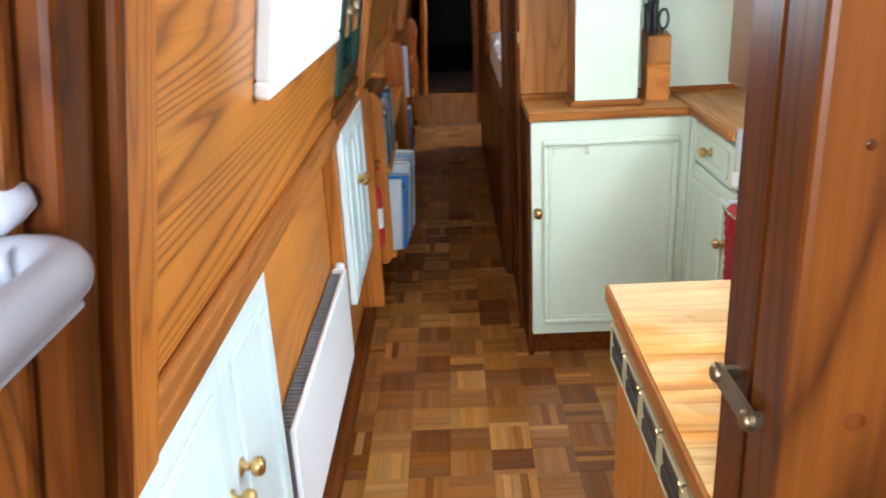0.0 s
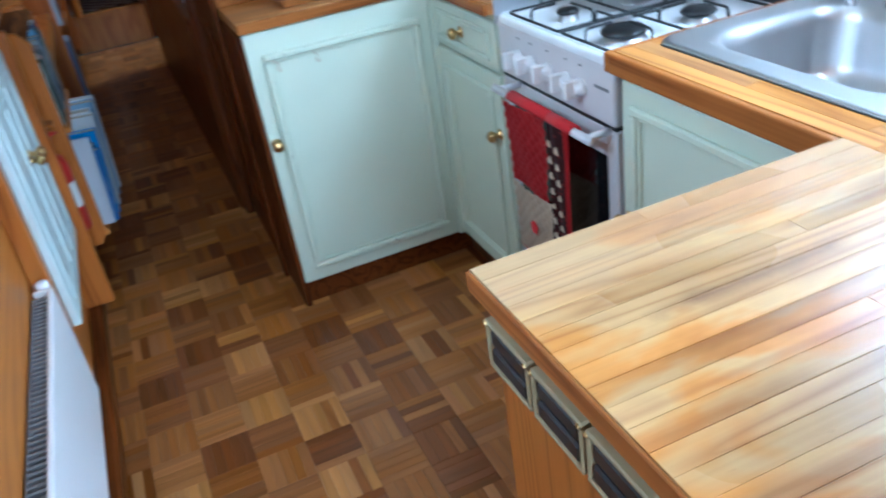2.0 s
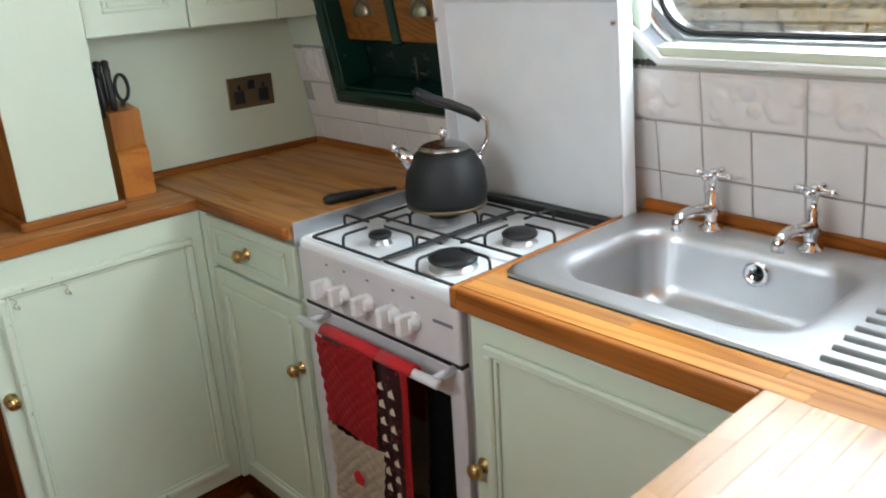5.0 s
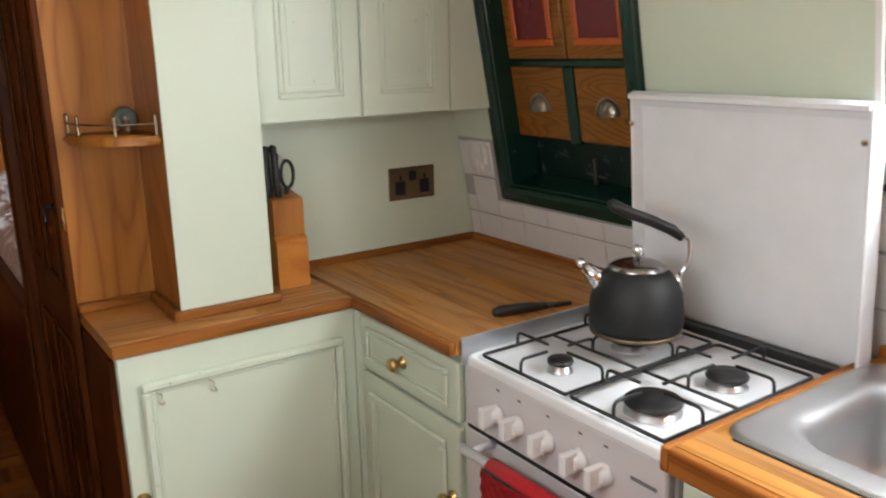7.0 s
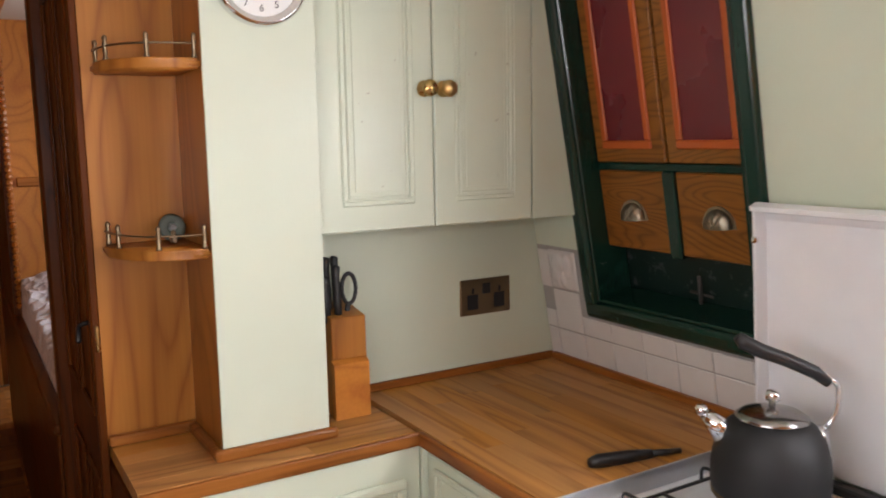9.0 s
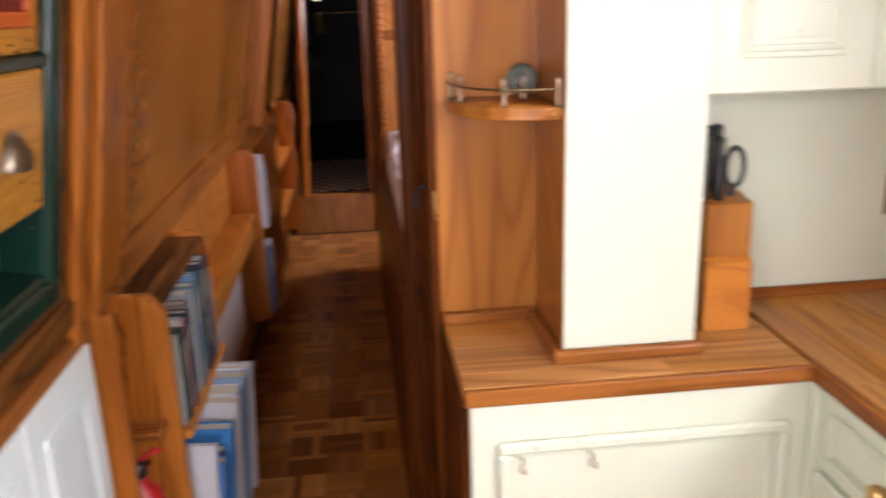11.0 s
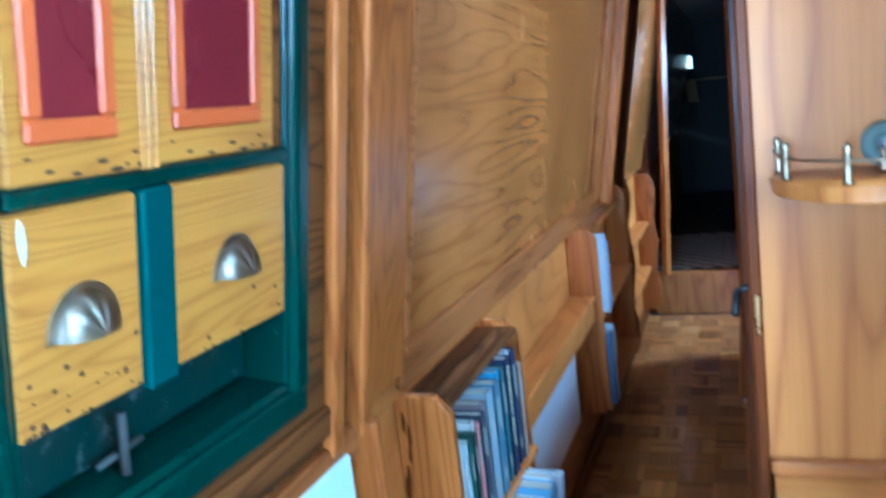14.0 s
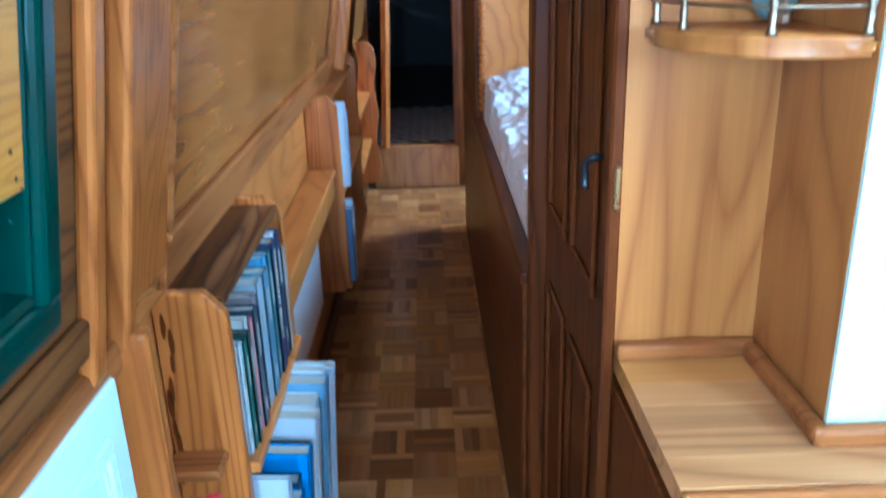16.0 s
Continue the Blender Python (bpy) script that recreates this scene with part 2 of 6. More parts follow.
def worn_top(m):
    """Bleaching along the far edge and corner, and one long dark water stain along a joint."""
    nt = m.node_tree
    b = next(n for n in nt.nodes if n.type == "BSDF_PRINCIPLED")
    col = b.inputs["Base Color"].links[0].from_socket
    v = coords(nt, (1, 1, 1))
    sep = nt.nodes.new("ShaderNodeSeparateXYZ")
    nt.links.new(v, sep.inputs[0])
    n1 = nd(nt, "ShaderNodeTexNoise", Scale=9.0, Detail=5.0, Roughness=0.65)
    nt.links.new(v, n1.inputs["Vector"])
    n2 = nd(nt, "ShaderNodeTexNoise", Scale=1.0, Detail=4.0, Roughness=0.7)
    nt.links.new(coords(nt, (10, 130, 10)), n2.inputs["Vector"])
    wob = mth(nt, "MULTIPLY", mth(nt, "SUBTRACT", n1.outputs[0], 0.5), 0.16)
    far = mth(nt, "ADD", sep.outputs[1], wob)
    bleach = ramp(nt, mth(nt, "ADD", mth(nt, "MULTIPLY", far, 4.0), 7.0), [(0.62, (0, 0, 0)), (0.86, (0.45, 0.45, 0.45))])
    grey = mixc(nt, "MIX", n2.outputs[0], (0.47, 0.36, 0.235), (0.29, 0.205, 0.125))
    col = mixc(nt, "MIX", bleach, col, grey)
    off = mth(nt, "ABSOLUTE", mth(nt, "ADD", mth(nt, "ADD", sep.outputs[1], 1.642), mth(nt, "MULTIPLY", wob, 0.16)))
    line = ramp(nt, mth(nt, "MULTIPLY", off, 44.0), [(0.0, (1, 1, 1)), (0.75, (0, 0, 0))])
    span = ramp(nt, mth(nt, "ADD", sep.outputs[0], wob), [(0.74, (0, 0, 0)), (0.80, (1, 1, 1)), (0.97, (0.9, 0.9, 0.9)), (1.0, (0, 0, 0))])
    stain = mth(nt, "MULTIPLY", mth(nt, "MULTIPLY", line, span), 0.75)
    col = mixc(nt, "MIX", stain, col, (0.15, 0.06, 0.035))
    scr = ramp(nt, n2.outputs[0], [(0.66, (0, 0, 0)), (0.74, (0.5, 0.5, 0.5))])
    col = mixc(nt, "MIX", scr, col, (0.22, 0.11, 0.05))
    nt.links.new(col, b.inputs["Base Color"])


worn_top(TOP_ISLAND)
TINTS = ((0.44, 0.185, 0.056), (0.29, 0.108, 0.030), (0.36, 0.145, 0.042), (0.20, 0.066, 0.018), (0.54, 0.260, 0.092))
PARQ_P = {a: [wood("parquet_finger_%s_%d" % (a, i), c, tuple(0.62 * v for v in c), a, 0.33, 6, 12, 0.07, 0.15, vary="piece", coat=0.3, amount=0.5, spread=0.32, rich=0.95) for i, c in enumerate(TINTS)] for a in "xy"}
PARQ_I = {a: [wood("parquet_rest_%s_%d" % (a, i), c, tuple(0.62 * v for v in c), a, 0.33, 6, 12, 0.07, 0.15, vary="island", coat=0.3, amount=0.5, spread=0.32, rich=0.95) for i, c in enumerate(TINTS)] for a in "xy"}
OLIVE_PINE = wood("tan_pine_end", (0.17, 0.088, 0.034), (0.11, 0.05, 0.018), "z", 0.45, 16, 5.0, 0.08, 0.2, coat=0.02)
GREEN_PAINT = paint("pale_green_paint", (0.60, 0.66, 0.53), 0.4)
GREEN_WORN = paint("worn_pale_green_paint", (0.60, 0.66, 0.53), 0.4, 0.08, 0.03, (0.3, 0.27, 0.2))
BLUE_PAINT = paint("pale_blue_white_paint", (0.66, 0.75, 0.74), 0.35)
WHITE_PAINT = paint("white_paint", (0.8, 0.8, 0.78), 0.35)
PANEL_WHITE = cloth("white_panel_fabric", (0.80, 0.79, 0.74), 400.0)
CEIL = paint("cream_ceiling_paint", (0.78, 0.75, 0.68), 0.5)
RAD_WHITE = paint("radiator_enamel", (0.80, 0.79, 0.80), 0.3, 0.03)
BOTTLE_GREEN = paint("bottle_green_gloss", (0.0045, 0.034, 0.023), 0.24, 0.3, 0.01, (0.10, 0.13, 0.11), 0.08)
TEAL_EDGE = paint("teal_green_gloss", (0.007, 0.062, 0.058), 0.25, 0.2, 0.01, (0.25, 0.22, 0.14))
ORANGE_TRIM = paint("orange_paint", (0.52, 0.10, 0.014), 0.45, 0.2)
RED_PANEL = paint("deep_red_paint", (0.16, 0.012, 0.018), 0.28, 0.2)
DRAWER_PINE = wood("yellow_varnished_pine", (0.52, 0.235, 0.030), (0.36, 0.135, 0.014), "y", 0.3, 40, 9.0, 0.07, 0.25, coat=0.15, specks=0.6, rich=0)
# Browner than the yellow pine: shade on the starboard hatch put into colour.
DRAWER_SHADED = wood("shaded_varnished_pine", (0.30, 0.125, 0.035), (0.16, 0.06, 0.016), "y", 0.4, 30, 7.0, 0.2, 0.2, coat=0.1)
CHIP_BROWN = plain("bare_dark_timber", (0.060, 0.028, 0.011), 0.8)
# Frame green darkened for the recess's shade; the grey chips are dirt and web.
GREEN_SHADE_IN = paint("shaded_green_recess", (0.003, 0.020, 0.015), 0.45, 0.4, 0.09, (0.06, 0.07, 0.066))
BRASS = metal("aged_brass", (0.62, 0.42, 0.17), 0.28)
BRASS_ANT = metal("antique_brass", (0.27, 0.20, 0.125), 0.4)
PEWTER = metal("worn_nickel_brass", (0.52, 0.45, 0.34), 0.33)
CHROME = metal("chrome", (0.82, 0.83, 0.85), 0.1)
STEEL = metal("brushed_stainless", (0.64, 0.64, 0.65), 0.36, (9, 9, 9), 0.0, 0.08)
ALUM = metal("satin_aluminium", (0.66, 0.67, 0.69), 0.32)
BLACK_IRON = plain("black_enamel_iron", (0.012, 0.012, 0.013), 0.4)
BLACK_PLASTIC = plain("black_plastic", (0.012, 0.012, 0.013), 0.38)
CHARCOAL = plain("charcoal_enamel", (0.006, 0.006, 0.007), 0.58)
ENAMEL = plain("white_enamel", (0.80, 0.81, 0.83), 0.2)
FASCIA = plain("warm_white_enamel", (0.62, 0.59, 0.60), 0.32)
KNOB_WHITE = plain("bright_white_plastic", (0.84, 0.84, 0.85), 0.3)
OVEN_GLASS = plain("black_oven_glass", (0.008, 0.008, 0.009), 0.06)
RUBBER = plain("dark_sealant", (0.05, 0.045, 0.04), 0.7)
TILE = plain("white_glazed_tile", (0.70, 0.67, 0.65), 0.18)
GROUT = plain("grey_grout", (0.38, 0.36, 0.34), 0.9)
WHITE_PLASTIC = plain("white_plastic", (0.78, 0.78, 0.82), 0.3)
RED_CLOTH = cloth("red_quilted_cotton", (0.56, 0.016, 0.022), sheen=0.04)
CREAM_CLOTH = cloth("cream_quilted_cotton", (0.74, 0.60, 0.43), second=(0.5, 0.30, 0.2), cut=0.14, spots=55)
PRINT_CLOTH = cloth("dark_hen_print_cotton", (0.06, 0.010, 0.012), second=(0.26, 0.03, 0.03), cut=0.25, spots=60, sheen=0.04)
QUILT = cloth("white_crinkled_quilt", (0.82, 0.80, 0.83), second=(0.66, 0.62, 0.68), cut=0.12, spots=26, crinkle=True)
RED_STEEL = plain("red_enamel", (0.45, 0.02, 0.02), 0.3)
STONE = plain("green_grey_stone", (0.10, 0.12, 0.10), 0.7)
# Grey that carries the shade inside the window reveal.
REVEAL_SHADE = plain("shaded_reveal_grey", (0.24, 0.24, 0.27), 0.5)
# Grey holds the shade inside the radiators; also used for small marks and bracket.
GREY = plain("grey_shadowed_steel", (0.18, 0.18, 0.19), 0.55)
# Near-black stands for the unlit fore cabin; also the floor's dark diamonds.
BLACKISH = plain("unlit_cabin_and_diamond_black", (0.018, 0.013, 0.011), 0.7)
KETTLE_STEEL = metal("smoked_polished_steel", (0.36, 0.34, 0.33), 0.2)
RACK_GREY = plain("lilac_grey_plastic", (0.33, 0.32, 0.36), 0.4)
CREAM_GRILLE = plain("dull_cream_enamel", (0.27, 0.21, 0.11), 0.45)

# ---- mesh helpers ----
def put(name, bm, material, smooth=False):
    bmesh.ops.recalc_face_normals(bm, faces=bm.faces)
    me = bpy.data.meshes.new(name)
    bm.to_mesh(me)
    bm.free()
    for mm in (material if isinstance(material, (list, tuple)) else [material]):
        me.materials.append(mm)
    if smooth:
        me.shade_smooth()
    return new(name, me)


def part(name, bm, material, parent, label="", smooth=False):
    """One mesh object under a thing or a part."""
    ob = put(name, bm, material, smooth)
    ob.parent = parent
    if label:
        tagged(ob, label)
    return ob


def thing(name, label, category, at=(0, 0, 0), group="", kind=""):
    """An empty that holds the parts of one thing; parts are given in world metres."""
    ob = new(name)
    ob.location = (0, 0, 0)
    return tagged(ob, label, category, group, kind)


def solid(name, bm, material, label, category, smooth=False, group="", kind=""):
    return tagged(put(name, bm, material, smooth), label, category, group, kind)


def box(bm, x0, x1, y0, y1, z0, z1, bev=0.0, f=None, seg=1):
    vs = [bm.verts.new((x, y, z)) for x in (x0, x1) for y in (y0, y1) for z in (z0, z1)]
    faces = [bm.faces.new([vs[i] for i in q]) for q in ((0, 1, 3, 2), (4, 6, 7, 5), (0, 4, 5, 1), (2, 3, 7, 6), (0, 2, 6, 4), (1, 5, 7, 3))]
    out = set(vs)
    if bev:
        edges = {e for fc in faces for e in fc.edges}
        r = bmesh.ops.bevel(bm, geom=list(edges), offset=bev, segments=seg, affect="EDGES", profile=0.5)
        out = {v for v in out if v.is_valid} | set(r["verts"])
    if f:
        for v in out:
            v.co = f(*v.co)
    return bm


def B(*boxes, f=None, bev=0.0, seg=1):
    bm = bmesh.new()
    for b in boxes:
        box(bm, *b, bev=bev, f=f, seg=seg)
    return bm


def lathe(bm, profile, m=None, n=20, cap=True):
    """A turned shape: (radius, height) pairs round the z axis, moved by m."""
    rings = []
    for r, h in profile:
        ring = []
        for i in range(n):
            a = 2 * math.pi * i / n
            p = Vector((r * math.cos(a), r * math.sin(a), h))
            ring.append(bm.verts.new(m @ p if m else p))
        rings.append(ring)
    for a, b in zip(rings, rings[1:]):
        for i in range(n):
            bm.faces.new((a[i], a[(i + 1) % n], b[(i + 1) % n], b[i]))
    if cap:
        for ring, flip in ((rings[0], True), (rings[-1], False)):
            bm.faces.new(ring[::-1] if flip else ring)
    return bm


def tube(bm, pts, r, n=8, closed=False):
    pts = [Vector(p) for p in pts]
    rings, up = [], Vector((0.13, 0.21, 1)).normalized()
    for i, p in enumerate(pts):
        a = pts[i - 1] if (i or closed) else pts[i]
        b = pts[(i + 1) % len(pts)] if (i < len(pts) - 1 or closed) else pts[i]
        d = (b - a).normalized()
        s = d.cross(up)
        if s.length < 0.05:
            s = d.cross(Vector((1, 0, 0)))
        s.normalize()
        t = s.cross(d)
        rr = r[i] if isinstance(r, (list, tuple)) else r
        rings.append([bm.verts.new(p + rr * (math.cos(2 * math.pi * k / n) * s + math.sin(2 * math.pi * k / n) * t)) for k in range(n)])
    pairs = list(zip(rings, rings[1:])) + ([(rings[-1], rings[0])] if closed else [])
    for a, b in pairs:
        for k in range(n):
            bm.faces.new((a[k], a[(k + 1) % n], b[(k + 1) % n], b[k]))
    if not closed:
        bm.faces.new(rings[0][::-1])
        bm.faces.new(rings[-1])
    return bm


def bend(pts, r=0.02, n=5):
    """Round the corners of a line of points."""
    pts = [Vector(p) for p in pts]
    out = [pts[0]]
    for a, b, c in zip(pts, pts[1:], pts[2:]):
        u, w = (a - b), (c - b)
        k = min(r, u.length / 2.1, w.length / 2.1)
        p, q = b + u.normalized() * k, b + w.normalized() * k
        out += [(1 - t) ** 2 * p + 2 * t * (1 - t) * b + t * t * q for t in [i / n for i in range(n + 1)]]
    return out + [pts[-1]]


def extrude(bm, outline, m, depth, inner=None):
    """A flat outline (2D) pushed along z by depth, moved by m."""
    lo = [bm.verts.new(m @ Vector((x, y, 0))) for x, y in outline]
    hi = [bm.verts.new(m @ Vector((x, y, depth))) for x, y in outline]
    n = len(outline)
    for i in range(n):
        bm.faces.new((lo[i], lo[(i + 1) % n], hi[(i + 1) % n], hi[i]))
    bm.faces.new(lo[::-1])
    bm.faces.new(hi)
    return bm


def loops(bm, rings, close=True):
    """Skin between rings of equal length."""
    rs = [[bm.verts.new(p) for p in r] for r in rings]
    n = len(rs[0])
    for a, b in zip(rs, rs[1:]):
        for i in range(n):
            bm.faces.new((a[i], a[(i + 1) % n], b[(i + 1) % n], b[i]))
    return rs


def rrect(x0, x1, y0, y1, r, n=6):
    out = []
    for cx, cy, a0 in ((x1 - r, y1 - r, 0), (x0 + r, y1 - r, 90), (x0 + r, y0 + r, 180), (x1 - r, y0 + r, 270)):
        for i in range(n + 1):
            a = radians(a0 + 90 * i / n)
            out.append((cx + r * math.cos(a), cy + r * math.sin(a)))
    return out


# The cabin sides lean inwards above the gunwale.
LEAN_L, LEAN_R = 0.165, 0.19
NL, NR = math.hypot(1, LEAN_L), math.hypot(1, LEAN_R)


def left(d, y, z):
    """A point d metres proud of the left cabin side."""
    return Vector((0.068 + LEAN_L * (z - 1.0) + d / NL, y, z - d * LEAN_L / NL))


def right(d, y, z):
    """A point d metres proud of the right cabin side."""
    return Vector((1.741 - LEAN_R * (z - 0.913) - d / NR, y, z - d * LEAN_R / NR))


def knob(parent, at, aim, r=0.016, name="knob", label="round brass knob"):
    m = Matrix.Translation(at) @ Vector(aim).to_track_quat("Z", "Y").to_matrix().to_4x4()
    prof = [(r * 0.95, 0), (r * 0.95, 0.002), (r * 0.45, 0.005), (r * 0.4, 0.014), (r * 0.8, 0.018), (r, 0.024), (r * 0.93, 0.031), (r * 0.6, 0.0355), (r * 0.1, 0.037)]
    return part(name, lathe(bmesh.new(), prof, m, 16), BRASS, parent, label, True)


def frame_bars(bm, f, a0, a1, b0, b1, w, d0, d1, bev=0.002):
    """A rectangular moulding of four bars on a face, in (d, a, b) of f."""
    for q in ((a0, a1, b0, b0 + w), (a0, a1, b1 - w, b1), (a0, a0 + w, b0 + w, b1 - w), (a1 - w, a1, b0 + w, b1 - w)):
        box(bm, d0, d1, q[0], q[1], q[2], q[3], bev=bev, f=f)
    return bm


def face_y(y):
    """(d, a, b) of a face that looks to -y: a is x, b is z."""
    return lambda d, a, b: Vector((a, y - d, b))


def face_x(x, s=-1):
    """(d, a, b) of a face that looks to -x (s=-1) or +x: a is y, b is z."""
    return lambda d, a, b: Vector((x + s * d, a, b))


def panel_door(parent, f, a0, a1, b0, b1, m, thick=0.018, inset=0.05, name="door", proud=0.010, label=""):
    """A cabinet door with an applied moulding round a flat panel."""
    door = part(name, box(bmesh.new(), 0.0, thick, a0, a1, b0, b1, bev=0.003, f=f), m, parent, label)
    bm = bmesh.new()
    frame_bars(bm, f, a0 + inset, a1 - inset, b0 + inset, b1 - inset, 0.019, thick, thick + proud, 0.004)
    frame_bars(bm, f, a0 + inset + 0.019, a1 - inset - 0.019, b0 + inset + 0.019, b1 - inset - 0.019, 0.008, thick, thick + proud * 0.5, 0.0015)
    part("moulding", bm, m, door)
    return door


# ---- structure ----
def build_shell():
    floor = solid("floor", B((-0.3, 2.1, -4.5, 4.24, -0.06, -0.006)), DARK_H, "mosaic parquet floor of brown hardwood fingers", "floor", kind="structure")
    solid("floor_fore", B((-0.3, 2.1, 4.26, 8.2, 0.18, 0.26)), BLACKISH, "raised floor of the fore cabin, near-black for its gloom", "floor", kind="structure")
    solid("ceiling_corridor", B((-0.3, 0.64, 0.95, 4.25, 1.970, 1.979)), PINE_PALE, "pine lined ceiling of the corridor", "ceiling", kind="structure")
    solid("ceiling", B((-0.3, 2.1, -4.6, 8.3, 1.98, 2.04)), CEIL, "cream painted cabin ceiling", "ceiling", kind="structure")
    # left side: hull lining below the gunwale, leaning cabin side above it
    low = tagged(new("wall_left_lower"), "pine lined lower hull side", "wall", kind="structure")
    part("lining", B((-0.08, 0.02, -4.5, -1.32, -0.05, 0.93), (-0.08, 0.022, -1.32, 0.42, -0.05, 0.93), (-0.08, 0.02, 0.42, 8.0, -0.05, 0.93)), PINE_PALE, low)
    up = tagged(new("wall_left"), "varnished pine boards on the leaning cabin side", "wall", kind="structure")
    y0, y1 = -0.42, 0.04
    part("boards_aft", B((-0.05, 0, -4.5, y0, 0.93, 2.02), f=left), PINE_H, up)
    part("boards_below_hatch", B((-0.05, 0, y0, y1, 0.93, 1.065), f=left), WEATHERED, up, "weathered brown boards")
    part("boards_above_hatch", B((-0.05, 0, y0, y1, 1.86, 2.02), f=left), PINE_H, up)
    part("boards_by_hatch", B((-0.05, 0, y1, 0.19, 0.93, 2.02), f=left), WEATHERED, up, "weathered dark boards")
    part("boards_fore", B((-0.05, 0, 0.19, 8.0, 0.93, 2.02), f=left), PINE_VENEER, up)
    # right side
    upr = tagged(new("wall_right"), "pale green painted cabin side", "wall", kind="structure")
    w0, w1, hz0, hz1 = -1.705, -0.945, 1.235, 1.70
    h0, h1 = -0.415, 0.075
    part("wall_panel", B((-0.05, 0, w1, h0, 0.5, 2.02), (-0.05, 0, h0, h1, 0.5, 1.06), (-0.05, 0, h0, h1, 1.86, 2.02), (-0.05, 0, h1, 0.30, 0.5, 2.02),
                         (-0.05, 0, w0, w1, 0.5, hz0), (-0.05, 0, w0, w1, hz1, 2.02), (-0.05, 0, -2.06, w0, 0.5, 2.02), f=right), GREEN_PAINT, upr)
    part("aft_panel", B((-0.05, 0, -4.5, -3.3, 0.0, 2.02), (-0.05, 0, -3.3, -2.6, 0.0, 1.235), (-0.05, 0, -3.3, -2.6, 1.7, 2.02), (-0.05, 0, -2.6, -2.06, 0.0, 2.02), f=right), PINE_H, upr)
    part("fore_panel", B((-0.05, 0, 0.30, 1.25, 0.0, 2.02), (-0.05, 0, 1.25, 1.85, 0.0, 1.235), (-0.05, 0, 1.25, 1.85, 1.7, 2.02), (-0.05, 0, 1.85, 3.6, 0.0, 2.02),
                         (-0.05, 0, 3.6, 4.1, 0.0, 1.235), (-0.05, 0, 3.6, 4.1, 1.7, 2.02), (-0.05, 0, 4.1, 8.0, 0.0, 2.02), f=right), PINE_PALE, upr)
    part("hull_panel", B((1.80, 1.86, -4.5, 8.0, -0.05, 0.52)), DARK_H, upr)
    # ends of the boat
    solid("wall_aft", B((-0.3, 0.3, -4.36, -4.3, -0.05, 2.0), (0.9, 2.1, -4.36, -4.3, -0.05, 2.0), (0.3, 0.9, -4.36, -4.3, -0.05, 0.85), (0.3, 0.9, -4.36, -4.3, 1.85, 2.0)), PINE_H, "pine boarded aft bulkhead", "wall", kind="structure")
    solid("wall_fore", B((-0.3, 0.13, 8.0, 8.06, -0.05, 2.0), (0.20, 2.1, 8.0, 8.06, -0.05, 2.0), (0.13, 0.20, 8.0, 8.06, -0.05, 1.53), (0.13, 0.20, 8.0, 8.06, 1.65, 2.0)), BLACKISH, "fore bulkhead, near-black for the unlit cabin", "wall", kind="structure")
    # partition at the galley's back, with the niche
    solid("wall_galley", B((1.02, 1.80, 0.262, 0.30, 0.5, 2.0)), GREEN_PAINT, "pale green painted galley bulkhead", "wall", kind="structure")
    # fore bulkhead with the dark doorway
    end = tagged(new("wall_end"), "red-brown stained bulkhead with an open doorway", "wall", kind="structure")
    part("bulkhead", B((-0.2, 0.085, 4.24, 4.30, 0.0, 2.0), (0.60, 1.8, 4.24, 4.30, 0.0, 2.0), (0.085, 0.60, 4.24, 4.30, 1.965, 2.0)), POST, end)
    part("riser", B((0.085, 0.60, 4.22, 4.28, 0.0, 0.262), bev=0.004), NICHE, end, "red-brown step riser")
    return floor


FLOOR = build_shell()


def build_end_frame():
    trim = tagged(new("door_frame_1"), "honey pine architrave round the fore doorway", "door frame", kind="structure")
    for a, b in (((0.16, 4.2, 0.26), (0.235, 4.2, 1.93)),):
        part("jamb", tube(bmesh.new(), [a, b], 0.028, 6), TRIM_V, trim)
    part("jamb", B((0.575, 0.62, 4.19, 4.24, 0.26, 1.97), bev=0.006), DARK_V, trim)
    part("head", B((0.10, 0.62, 4.19, 4.24, 1.93, 1.98), bev=0.006), TRIM_X, trim)


build_end_frame()


